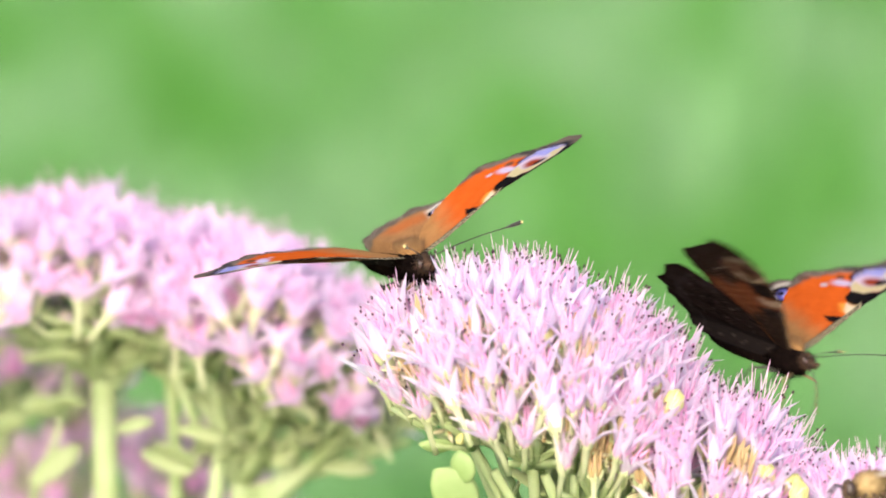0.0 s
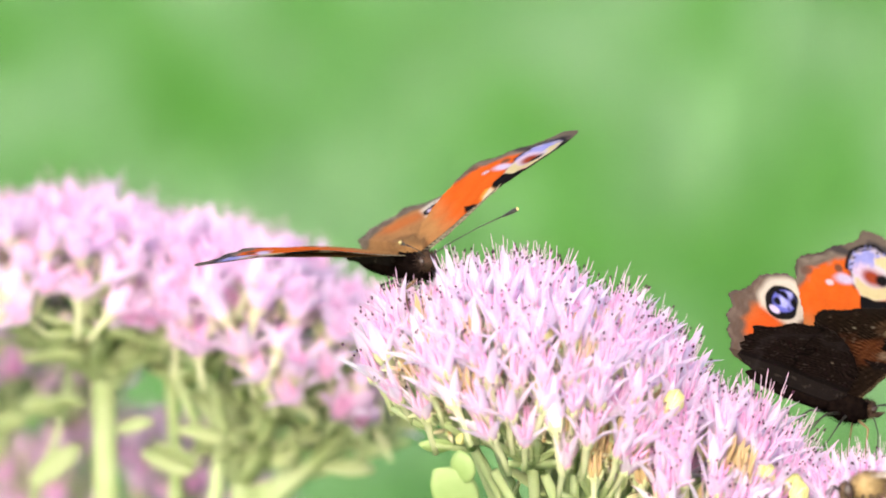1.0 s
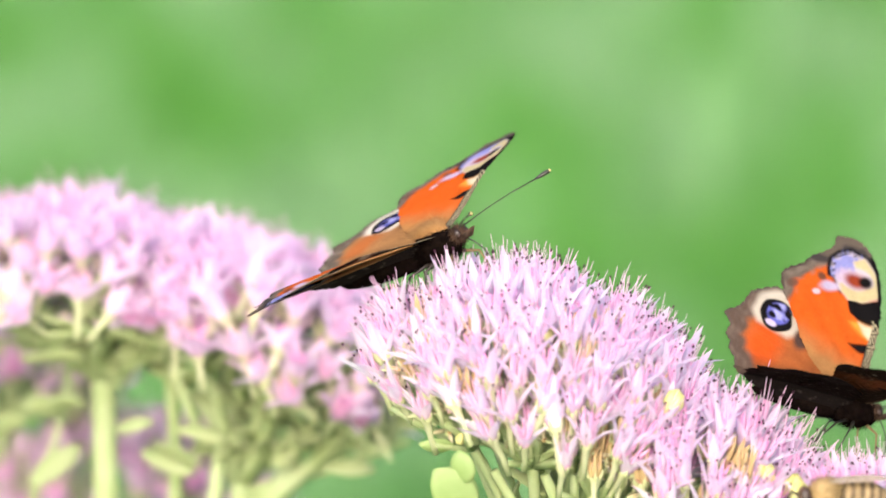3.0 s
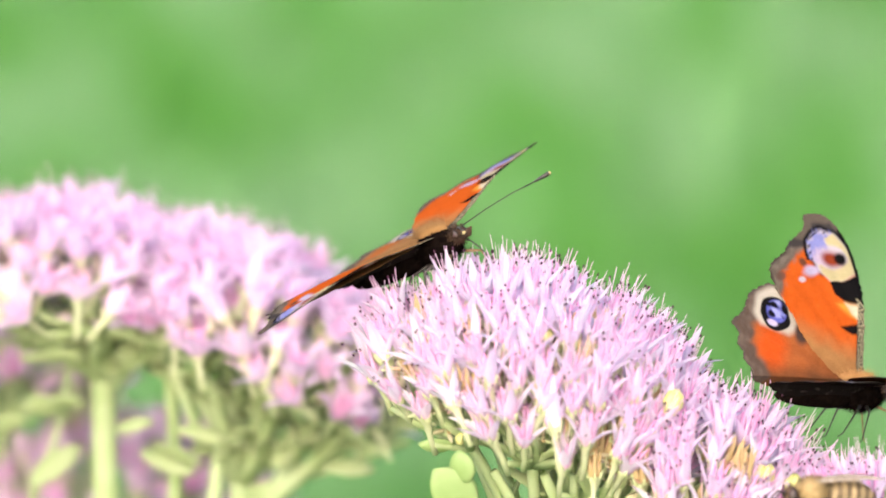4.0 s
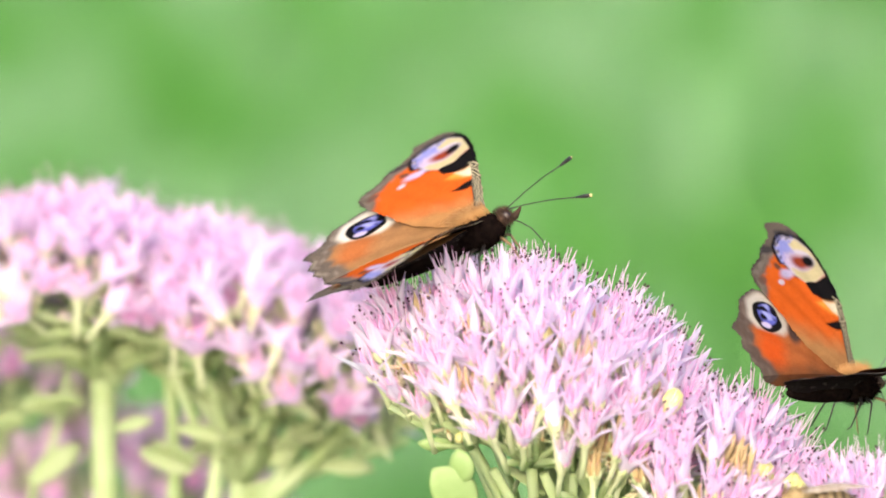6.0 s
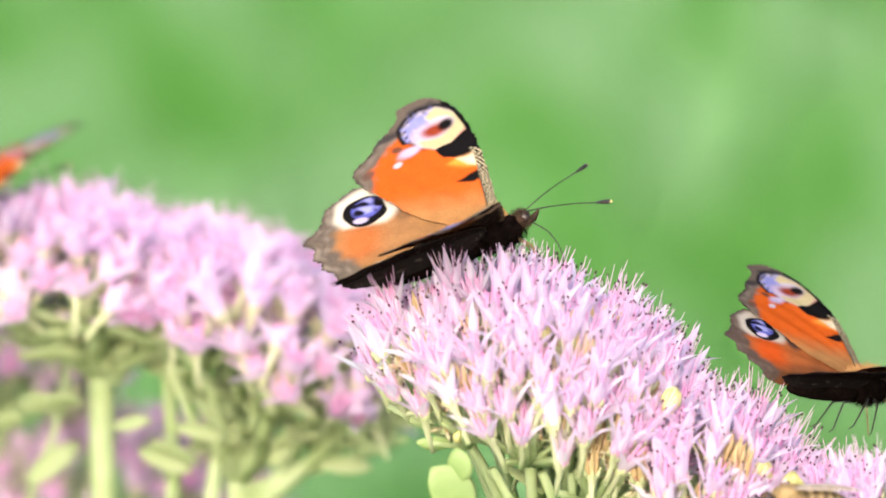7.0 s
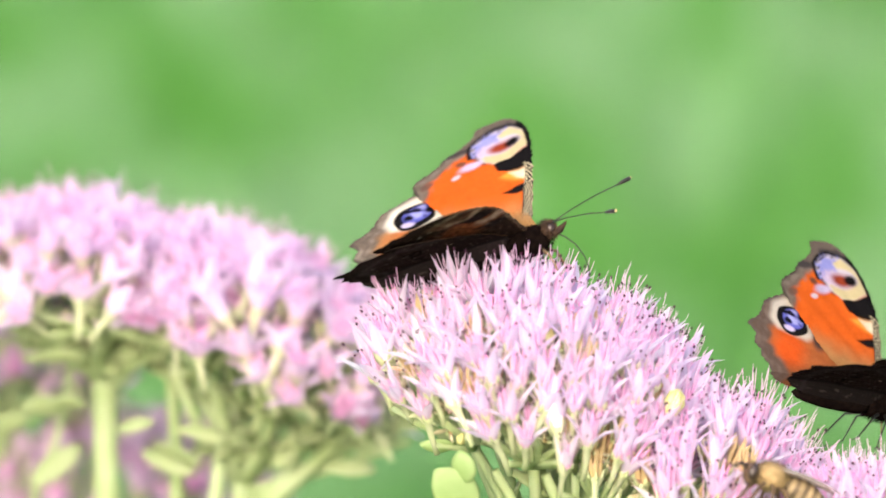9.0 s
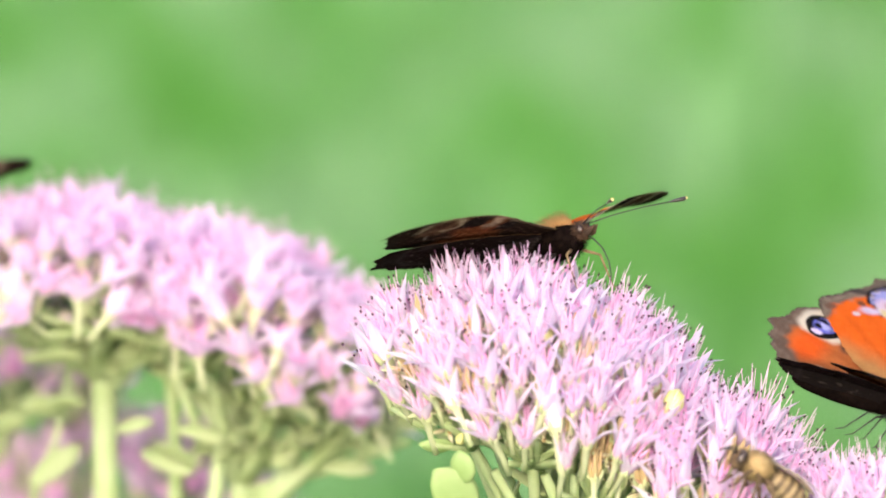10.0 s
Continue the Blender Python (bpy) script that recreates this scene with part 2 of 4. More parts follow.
def stamen_lump(rng, open_, count=10, length=6.6):
    """Filaments (slot 0) with dark anthers (slot 1), joined at the foot."""
    L = Lump()
    feet = []
    for k in range(count):
        a = 2 * math.pi * (k + rng.uniform(-0.3, 0.3)) / count
        lean = math.tan(radians(rng.uniform(0.2, 0.95) * open_))
        ripe = rng.random() < 0.42
        ln = length * (rng.uniform(0.72, 0.98) if ripe else rng.uniform(0.85, 1.15))
        d = Vector((math.cos(a) * lean, math.sin(a) * lean, 1)).normalized()
        bow = Vector((math.cos(a), math.sin(a), 0)) * rng.uniform(-0.4, 0.9)
        pts = [(Vector((math.cos(a), math.sin(a), 0)) * 0.55 + d * ln * t + bow * t * t) * MM for t in (0, 0.35, 0.7, 0.985, 0.995, 1.02, 1.045)]
        feet.append(len(L.v))
        knob = (0.14, 0.165, 0.07) if ripe else (0.045, 0.04, 0.02)
        L.tube(pts, [r * MM for r in (0.10, 0.075, 0.06, 0.045, *knob)], 5, 0)
        for q in range(len(L.s) - 17, len(L.s)):
            if ripe and L.f[q][0] >= feet[-1] + 15:
                L.s[q] = 1
    L.f.append(tuple(feet))
    L.s.append(0)
    return L


def carpel_lump(rng, tall=4.2, slot=0):
    L = Lump()
    feet = []
    for k in range(5):
        a = 2 * math.pi * (k + 0.5) / 5
        o = Vector((math.cos(a), math.sin(a), 0))
        pts = [o * 0.35, o * 0.75 + Vector((0, 0, tall * 0.35)), o * (0.75 + rng.uniform(0, 0.3)) + Vector((0, 0, tall * 0.7)),
               o * (0.9 + rng.uniform(0, 0.5)) + Vector((0, 0, tall))]
        feet.append(len(L.v))
        L.tube([p * MM for p in pts], [0.35 * MM, 0.5 * MM, 0.28 * MM, 0.05 * MM], 5, slot)
    L.f.append(tuple(feet))
    L.s.append(slot)
    return L


def calyx_lump(stalk=5.0):
    """Small green cup with five sepals on a short stalk."""
    L = Lump()
    L.tube([Vector((0, 0, -stalk)) * MM, Vector((0.15, 0, -stalk * 0.5)) * MM, Vector((0, 0, -0.4)) * MM, Vector((0, 0, 0.5)) * MM,
            Vector((0, 0, 0.9)) * MM], [0.45 * MM, 0.42 * MM, 0.6 * MM, 1.0 * MM, 0.75 * MM], 7)
    feet = [0]
    for k in range(5):
        a = 2 * math.pi * (k + 0.5) / 5
        o = Vector((math.cos(a), math.sin(a), 0))
        feet.append(len(L.v))
        L.tube([(o * 0.7 + Vector((0, 0, 0.2))) * MM, (o * 1.15 + Vector((0, 0, 1.0))) * MM, (o * 1.35 + Vector((0, 0, 1.9))) * MM],
               [0.32 * MM, 0.34 * MM, 0.05 * MM], 5, flat=0.5)
    feet[0] = 21
    L.f.append(tuple(feet))
    L.s.append(0)
    return L


PETAL_SHAPES = ((6.8, 1.95, 0.14, 0.6), (6.3, 2.1, 0.24, 0.55), (7.3, 1.85, 0.06, 0.6), (5.9, 2.0, 0.36, 0.55))


def petal_set(mat, grow=1.0):
    return [petal_lump(a, b * grow, c, d).mesh("petal", [mat]) for a, b, c, d in PETAL_SHAPES]


def turn_to(d, spin):
    return Vector(d).to_track_quat("Z", "Y").to_matrix().to_4x4() @ Matrix.Rotation(spin, 4, "Z")


OPENINGS = (12, 18, 22, 26, 15, 32, 20, 13, 36, 18, 24, 10)


def floret_patterns(parent, rng, petal_mat, count, openings, grow=1.0, withered=0):
    """Florets in several stages of opening, each with its own petals, stamens and carpels."""
    fresh, dry = petal_set(petal_mat, grow), petal_set(BROWN_PETAL, 0.5)
    made = []
    for k in range(count + withered):
        old = k >= count
        opening = openings[k % len(openings)] if not old else 12
        body = part("floret", calyx_lump(rng.uniform(4.5, 6.0)), [CALYX], parent, "withered brown floret with yellow-green pods" if old else "")
        for j in range(5):
            p = part("petal", rng.choice(dry if old else fresh), None, body)
            tilt = radians(opening + rng.uniform(-7, 7) * (3 if old else 1))
            a = 2 * math.pi * j / 5 + rng.uniform(-0.12, 0.12)
            p.matrix_basis = (Matrix.Rotation(a, 4, "Z") @ Matrix.Translation(Vector((0.55, 0, 0.5)) * MM)
                              @ Matrix.Rotation(tilt, 4, "Y") @ Matrix.Scale(0.62 if old else 1.0, 4))
        if not old:
            part("stamen_tuft", stamen_lump(rng, opening * 0.75 + 4, count=10, length=rng.uniform(6.4, 8.6)), [FILAMENT, ANTHER], body)
        part("pistil", carpel_lump(rng, rng.uniform(4.6, 6.4)), [WITHERED if old else CARPEL], body)
        made.append(body)
    return made


def dome_spots(rng, axes, spacing, low, bumps, depth=1.0, lean=0.0, tries=9000):
    """Spots and outward directions spread over an uneven dome (x along, y away, z up; millimetres)."""
    a, b, c = (k * depth for k in axes)
    spots = []
    for _ in range(tries):
        d = Vector((rng.gauss(0, 1), rng.gauss(0, 1), rng.gauss(0, 1))).normalized()
        p = Vector((d.x * a, d.y * b, d.z * c))
        n = Vector((d.x / a, d.y / b, d.z / c)).normalized()
        if d.z < low * (1 + lean * min(0, d.x)) or rng.random() > (d.x / a * a) ** 2 + (d.y) ** 2 + d.z ** 2:
            continue
        p += n * bumps * (noise.noise(p * 0.085 + Vector((axes[0], 7, 3))) + 0.7 * noise.noise(p * 0.17 + Vector((5, axes[1], 3))))
        if all((p - q).length > spacing for q, _ in spots):
            spots.append((p, n))
    return spots


def branches(parent, spots, root, rng, groups, thick, name="branch"):
    """Forking stalks from the root to every floret; spots already in the thing's space."""
    seeds = rng.sample(range(len(spots)), groups)
    centres = [spots[i][0].copy() for i in seeds]
    for _ in range(6):
        sums = [(Vector(), 0) for _ in centres]
        for p, n in spots:
            k = min(range(groups), key=lambda j: (centres[j] - p).length_squared)
            sums[k] = (sums[k][0] + p, sums[k][1] + 1)
        centres = [s / c if c else centres[i] for i, (s, c) in enumerate(sums)]
    forks = []
    for c in centres:
        fork = c.lerp(root, 0.33)
        L = Lump()
        mid = root.lerp(fork, 0.5) + (c - root).cross(Vector((0, 1, 0))).normalized() * rng.uniform(-1.5, 1.5) * MM
        pts = [root, root.lerp(mid, 0.6), mid, mid.lerp(fork, 0.6), fork]
        L.tube(pts, [thick * 0.75 * MM, thick * 0.62 * MM, thick * 0.55 * MM, thick * 0.5 * MM, thick * 0.5 * MM], 8)
        part(name, L, [STALK], parent)
        forks.append(fork)
    for p, n in spots:
        k = min(range(groups), key=lambda j: (centres[j] - p).length_squared)
        L = forks[k]
        yield k, L, p


def stalks(parent, forks_of, rng):
    """Thin twigs of one fork joined into one part each."""
    lumps = {}
    for k, fork, p, d in forks_of:
        lump = lumps.setdefault(k, Lump())
        end = p - d * 4.0 * MM
        bow = (end - fork).cross(d).normalized() * rng.uniform(-0.8, 0.8) * MM
        lump.tube([fork, fork.lerp(end, 0.35) + bow, fork.lerp(end, 0.75) + bow * 0.6, end], [0.75 * MM, 0.6 * MM, 0.5 * MM, 0.46 * MM], 6)
    for lump in lumps.values():
        lump.tie(0, 24)
        part("twig", lump, [STALK], parent)


def leaf_lump(length, width, thick=0.8, cup=0.15):
    """A fleshy rounded leaf along +x."""
    L = Lump()
    rows, ring = 9, 10
    for i in range(rows):
        t = i / (rows - 1)
        half = width * 0.5 * max(0.10, math.sin(math.pi * min(1, t * 0.94 + 0.05)) ** 0.6)
        for k in range(ring):
            a = 2 * math.pi * k / ring
            y = math.cos(a) * half
            z = math.sin(a) * thick * 0.5 + cup * y * y / width + 0.5 * math.sin(t * 2.5)
            L.v.append(Vector((t * length, y, z)) * MM)
            L.a.append(t)
    for i in range(rows - 1):
        for k in range(ring):
            a, b = i * ring + k, i * ring + (k + 1) % ring
            L.f.append((a, b, b + ring, a + ring))
            L.s.append(0)
    L.f += [tuple(range(ring - 1, -1, -1)), tuple(range((rows - 1) * ring, rows * ring))]
    L.s += [0, 0]
    return L


def stonecrop(lobes, rng, label, petal_mat, root_at, groups, thick, spacing, patterns, openings, grow=1.0, withered=0, lift=0.72, loose=0.14,
              leaves=(), pods=(), stems=(), sprigs=0, sizes=(0.82, 1.1), leaf_mat=None, under=False, fill=False):
    """One flowering stem: stem from the ground, forks, twigs and florets over the domes.
    lobes: centre (right, up, away), slope, half-axes, lowest part, unevenness."""
    leaf_mat = leaf_mat or LEAF
    c = at(*lobes[0][0])
    base = Vector((c.x, c.y, 0))
    thing = holder("stonecrop_stem", Matrix.Translation(base), label, "flower", "flowering stonecrop stems")
    up = Vector((0, 0, 1))
    spots, domes, deep = [], [], set()
    for centre, slope, axes, low, bumps in lobes:
        frame_ = LEAN.to_3x3() @ Matrix.Rotation(radians(slope), 3, "Y")
        mid = at(*centre)
        layers = dome_spots(rng, axes, spacing, low, bumps, 1.0, 1.1 if under else 0.0)
        if under:
            front = len(layers)
            layers += dome_spots(rng, axes, spacing * 1.02, low * 0.8, bumps, 0.86, 1.1)
        for i, (p, n) in enumerate(layers):
            spot = mid + frame_ @ p * MM
            if any(sum(((f2.transposed() @ (spot - m2) / MM)[k] / a2[k]) ** 2 for k in range(3)) < 0.93 for f2, m2, a2 in domes):
                continue
            if any((spot - base - q).length < spacing * 0.9 * MM for q, _ in spots):
                continue
            o = frame_ @ n
            d = (Vector((o.x * 0.44, o.y * 0.26, o.z * 0.3)) + up * lift + Vector((rng.gauss(0, loose), rng.gauss(0, loose), 0))).normalized()
            spots.append((spot - base, d))
            if under and i >= front:
                deep.add(tuple(spot - base))
        domes.append((frame_, mid, axes))
    root = at(*root_at) - base
    L = Lump()
    foot = Vector((root.x * 0.6, root.y, 0.0))
    L.tube([foot, foot.lerp(root, 0.5) + Vector((0.003, 0, 0)), root, root + Vector((0, 0, thick * 0.8 * MM))],
           [thick * 1.25 * MM, thick * 1.15 * MM, thick * MM, thick * 0.6 * MM], 10)
    part("stem", L, [STALK], thing)
    for a, b, r in stems:
        L = Lump()
        L.tube(bend(at(*a) - base, at(*b) - base, 1.5 * MM, 6, Vector((1, 0, 0))), [r * MM * k for k in (1.1, 1.05, 1, 0.95, 0.9, 0.8)], 9)
        part("stem", L, [STALK], thing)
    byfork = [(k, f, p) for k, f, p in branches(thing, spots, root, rng, groups, thick)]
    dirs = {tuple(p): d for p, d in spots}
    stalks(thing, [(k, f, p, dirs[tuple(p)]) for k, f, p in byfork], rng)
    pats = floret_patterns(thing, rng, petal_mat, patterns, openings, grow, withered)
    order = list(range(len(spots)))
    rng.shuffle(order)
    for i, k in enumerate(order):
        p, d = spots[k]
        size = rng.uniform(*sizes)
        m = Matrix.Translation(p) @ turn_to(d, rng.uniform(0, 6.283))
        if i < len(pats):
            ob = pats[i]
            ob.matrix_basis = m
        else:
            j = rng.randrange(patterns) if rng.random() > (0.6 if tuple(p) in deep else 0.05) * bool(withered) else patterns + rng.randrange(withered)
            ob = copy_thing(pats[j], m)
        ob.scale = (size, size, size)
    # pale dry bits, packed deep inside to lighten the shaded gaps between florets
    if fill:
        L = Lump()
        for centre, slope, axes, low, bumps in lobes:
            frame_ = LEAN.to_3x3() @ Matrix.Rotation(radians(slope), 3, "Y")
            for p, n in dome_spots(rng, axes, spacing * 0.72, low * 0.9, bumps, 0.80, 1.1):
                q = at(*centre) + frame_ @ p * MM - base
                o = (frame_ @ n + up * 0.5).normalized()
                for _ in range(6):
                    d = (o + Vector((rng.gauss(0, 0.5), rng.gauss(0, 0.5), rng.gauss(0, 0.4)))).normalized()
                    ln = rng.uniform(2.0, 4.2) * MM
                    L.tube([q, q + d * ln * 0.55, q + d * ln], [0.28 * MM, 0.38 * MM, 0.06 * MM], 4, rng.choice((0, 0, 1, 2)))
        tagged(part("dry_bract", L, [GAP_FILL, petal_mat, CALYX] if not under else [GAP_FILL, WITHERED, CALYX], thing, "cream and tan dry bits lightening the gaps between the florets"), kind="stuff")
    for (u, v, w, ln, wd, rz, ry, rx) in leaves:
        lf = part("leaf", leaf_lump(ln, wd), [leaf_mat], thing)
        lf.matrix_basis = Matrix.Translation(at(u, v, w) - base) @ pose(0, 0, 0, rx, ry, rz)
    for _ in range(sprigs):                              # small leaves along the forks
        p, d = spots[rng.randrange(len(spots))]
        q = root.lerp(p, rng.uniform(0.15, 0.7))
        lf = part("leaf", leaf_lump(rng.uniform(4, 7.5), rng.uniform(1.8, 3.0), 0.7), [LEAF], thing)
        lf.matrix_basis = Matrix.Translation(q) @ pose(0, 0, 0, rng.uniform(-60, 60), rng.uniform(-40, 10), rng.uniform(0, 360))
    for (u, v, w, size) in pods:
        L = Lump()
        for k in range(5):
            a = 2 * math.pi * k / 5
            o = Vector((math.cos(a), math.sin(a), 0))
            L.tube([(o * 0.25 * size + Vector((0, 0, -size))) * MM, (o * 0.52 * size) * MM, (o * 0.42 * size + Vector((0, 0, size * 0.7))) * MM,
                    (o * 0.1 * size + Vector((0, 0, size * 1.2))) * MM], [0.3 * size * MM, 0.45 * size * MM, 0.34 * size * MM, 0.05 * size * MM], 8)
        L.tie(0, 32)
        pd = part("seed_pod", L, [POD], thing, "swollen yellow-green seed pod")
        pd.matrix_basis = Matrix.Translation(at(u, v, w) - base) @ pose(0, 0, 0, rng.uniform(-20, 20), rng.uniform(-20, 20), 0)
    return thing


stonecrop((((13, -22.6, 0), 17, (22, 22, 14), -0.50, 1.8), ((34.5, -36, 0), 24, (17.5, 19, 12), -0.34, 1.6), ((0.8, -19.2, -3), 0, (10.2, 13, 10.4), -0.8, 1.0)),
          random.Random(11), "pale pink stonecrop flower head in focus on green stalks", PETAL, (15, -48, 3), 17, 1.6, 3.3, 12, OPENINGS,
          stems=(((12, -46, -6), (7, -30.5, -12), 0.8), ((16, -46, -6), (14, -31, -13), 0.85), ((19, -46, -6), (23, -32, -13), 0.8),
                 ((14, -46, -8), (18, -31, -14), 0.7), ((10, -44, -6), (3, -25.5, -10), 0.8), ((24, -48, -6), (29, -36, -13), 0.8)),
          withered=2, sprigs=14, sizes=(0.84, 1.2), leaf_mat=LEAF_PALE, under=True, fill=True,
          leaves=((4.2, -36, -16, 8.5, 6.2, 15, -132, 90), (3.4, -31.8, -18, 4.6, 3.6, -15, -105, 90), (1.6, -27, -10, 5, 2.2, 10, -175, 80)),
          pods=((31.5, -21, -17, 1.6), (44, -31, -15, 1.7), (47.9, -32.6, -15, 1.6), (14, -12, -17, 1.3), (2.4, -26, -13, 0.8), (0.4, -19.5, -15, 0.9), (4.2, -24, -15, 0.8)))
stonecrop((((60, -43, -8), 12, (14, 14, 9), -0.4, 1.2),), random.Random(15),
          "small pale pink stonecrop flower cluster beside the large head", PETAL, (52, -64, -6), 7, 1.6, 3.5, 8, OPENINGS,
          withered=1, sizes=(0.8, 1.1), pods=((48.5, -33.5, -18, 1.6),))
stonecrop((((-51.5, -9, 100), 6, (28, 21, 11.5), -0.3, 3.0),), random.Random(12),
          "soft rose pink stonecrop flower head on a thick stem", PETAL_FAR, (-52, -20, 98), 15, 1.9, 4.4, 8, (16, 26, 36, 22, 44), 1.65, lift=0.8, loose=0.34, sprigs=90, fill=True,
          leaves=((-57, -24, 92, 8, 4.5, 160, 10, 60), (-63, -12, 90, 8, 3, 175, -8, 50), (-64, -26, 96, 9, 4, 150, 25, 60),
                  (-63, -36, 96, 10, 4, 30, -30, 55), (-46, -31, 96, 9, 3.4, -15, 20, 55), (-54, -16.5, 88, 10, 3.2, 180, 3, 50), (-49.6, -27.5, 88, 6, 2.6, 0, -12, 50), (-54.3, -23.5, 88, 5.5, 3, 180, 0, 50)),
          stems=(((-43, -60, 100), (-42, -18, 100), 1.2), ((-64, -40, 108), (-57, -13, 104), 0.6),
                 ((-52, -20, 98), (-60, -9, 98), 1.3), ((-51, -21, 98), (-45, -10, 96), 1.3)))
stonecrop((((-27, -17, 95), 24, (22, 20, 12.5), -0.28, 2.6),), random.Random(16),
          "soft rose pink stonecrop flower head with leafy branching stalks", PETAL_FAR, (-31, -36, 96), 15, 1.5, 4.4, 8, (16, 26, 36, 22, 44), 1.65, lift=0.8, loose=0.34, sprigs=90, fill=True,
          leaves=((-19, -26, 90, 8, 3.4, 10, -20, 60), (-10, -23, 90, 7, 3, 0, 15, 55), (-8, -27, 92, 8, 3.4, 20, -10, 60), (-14, -30, 94, 8, 3, -10, -15, 55),
                  (-37, -33, 92, 8, 3.2, 170, -20, 55), (-26, -33, 90, 7, 3.2, 20, -35, 60), (-23.5, -27, 88, 5, 3.4, 20, 80, 0), (-18, -33, 88, 7.7, 3.2, 5, 6, 50), (-40, -27.3, 88, 7.7, 2.8, 0, 14, 50)),
          stems=(((-31, -42, 96), (-10, -22, 90), 1.3), ((-29, -40, 96), (-19, -24, 90), 1.1), ((-30, -38, 96), (-3, -23, 94), 0.9), ((-30, -37, 96), (-5, -29, 93), 0.8), ((-39, -52, 96), (-34, -26, 94), 1.2)))
stonecrop((((-77, -17, 170), 5, (25, 22, 14), -0.5, 2.0),), random.Random(13),
          "blurred lilac pink stonecrop flower head beyond the others", PETAL_LILAC, (-72, -50, 170), 8, 2.2, 5.2, 5, (20, 30), 1.4, sprigs=40, loose=0.3)
stonecrop((((-50, -45, 165), 0, (23, 20, 13), -0.3, 2.5),), random.Random(14),
          "blurred dusky lilac stonecrop flower head low behind the stems", PETAL_LILAC, (-52, -80, 165), 8, 2.2, 5.2, 5, (20, 30), 1.4, sprigs=50, loose=0.3)


# ---- peacock butterflies ----
FORE = ((0, 0.4), (0.5, 5), (0.8, 10), (0.8, 15), (0.5, 20), (-0.2, 23.8), (-1.4, 26.6), (-2.9, 28.5), (-4.3, 29.3), (-5.6, 29.4),
        (-6.8, 29.2), (-8.3, 28.5), (-8.7, 26.4), (-10.5, 24.4), (-12.3, 22.9), (-13.9, 20.7), (-16.2, 18.9), (-17.3, 17.2),
        (-16.8, 14.8), (-14.2, 10.6), (-11, 5.5), (-6, 1.2), (-2, 0))
HIND = ((-3, 0.2), (-3.5, 3.5), (-5.6, 9), (-9.7, 13.7), (-13, 16.2), (-16.5, 17.3), (-19.4, 16.4), (-21.6, 15.2), (-23, 13),
        (-24.3, 11.7), (-26.6, 10.2), (-25.5, 8.3), (-26.2, 6.4), (-25.4, 5), (-25.6, 3.7), (-24.4, 2.1), (-24.0, 0.2),
        (-20.7, -1.8), (-12, -3.0), (-6, -2.4))
FORE_MID, HIND_MID = (-6.0, 15.0), (-15.0, 7.0)


def smooth_ring(ctrl, per):
    """A closed Catmull-Rom line through the control points."""
    p = np.array(ctrl, float)
    n = len(p)
    out = []
    for i in range(n):
        a, b, c, d = p[i - 1], p[i], p[(i + 1) % n], p[(i + 2) % n]
        for k in range(per):
            t = k / per
            out.append(0.5 * (2 * b + (c - a) * t + (2 * a - 5 * b + 4 * c - d) * t * t + (3 * b - a - 3 * c + d) * t ** 3))
    return np.array(out)


def wobble(x, y, s, seed):
    """Cheap smooth noise between -1 and 1."""
    r = np.random.RandomState(seed)
    out = np.zeros_like(x)
    for k in range(7):
        a, f = r.uniform(0, 6.283), s * r.uniform(0.5, 1.9)
        out += np.sin((x * math.cos(a) + y * math.sin(a)) * f + r.uniform(0, 6.283))
    return out / 4.0


def oval(x, y, cx, cy, rx, ry, turn=0.0):
    a = radians(turn)
    dx, dy = x - cx, y - cy
    u, v = dx * math.cos(a) + dy * math.sin(a), -dx * math.sin(a) + dy * math.cos(a)
    return (np.sqrt((u / rx) ** 2 + (v / ry) ** 2) - 1) * min(rx, ry)


def shape(x, y, pts):
    """Signed distance to a polygon, negative inside."""
    d = np.full_like(x, 1e9)
    s = np.ones_like(x)
    n = len(pts)
    for i in range(n):
        (ax, ay), (bx, by) = pts[i - 1], pts[i]
        ex, ey = bx - ax, by - ay
        t = np.clip(((x - ax) * ex + (y - ay) * ey) / (ex * ex + ey * ey), 0, 1)
        d = np.minimum(d, np.hypot(x - ax - t * ex, y - ay - t * ey))
        cross = ((ay > y) != (by > y)) & (x < ex * (y - ay) / (ey if ey else 1e-9) + ax)
        s = np.where(cross, -s, s)
    return d * s


def to_line(x, y, pts):
    d = np.full_like(x, 1e9)
    for (ax, ay), (bx, by) in zip(pts, pts[1:]):
        ex, ey = bx - ax, by - ay
        t = np.clip(((x - ax) * ex + (y - ay) * ey) / (ex * ex + ey * ey), 0, 1)
        d = np.minimum(d, np.hypot(x - ax - t * ex, y - ay - t * ey))
    return d


def lay(col, dist, tint, soft=0.3, strength=1.0):
    """Lay a pigment where dist is below nought, with a soft edge."""
    m = np.clip(0.5 - dist / soft, 0, 1) * strength
    m = m * m * (3 - 2 * m)
    return col * (1 - m[:, None]) + np.array(tint) * m[:, None]


ORANGE, RUST, BROWN, GREY = (0.335, 0.060, 0.009), (0.34, 0.060, 0.010), (0.19, 0.098, 0.040), (0.078, 0.062, 0.050)
BLACK, LILAC, BLUE, PALE = (0.005, 0.0045, 0.005), (0.30, 0.26, 0.37), (0.06, 0.065, 0.25), (0.32, 0.27, 0.15)
LILAC_BLUE = (0.20, 0.205, 0.38)
WHITE, DARK_RED = (0.30, 0.26, 0.30), (0.16, 0.026, 0.012)


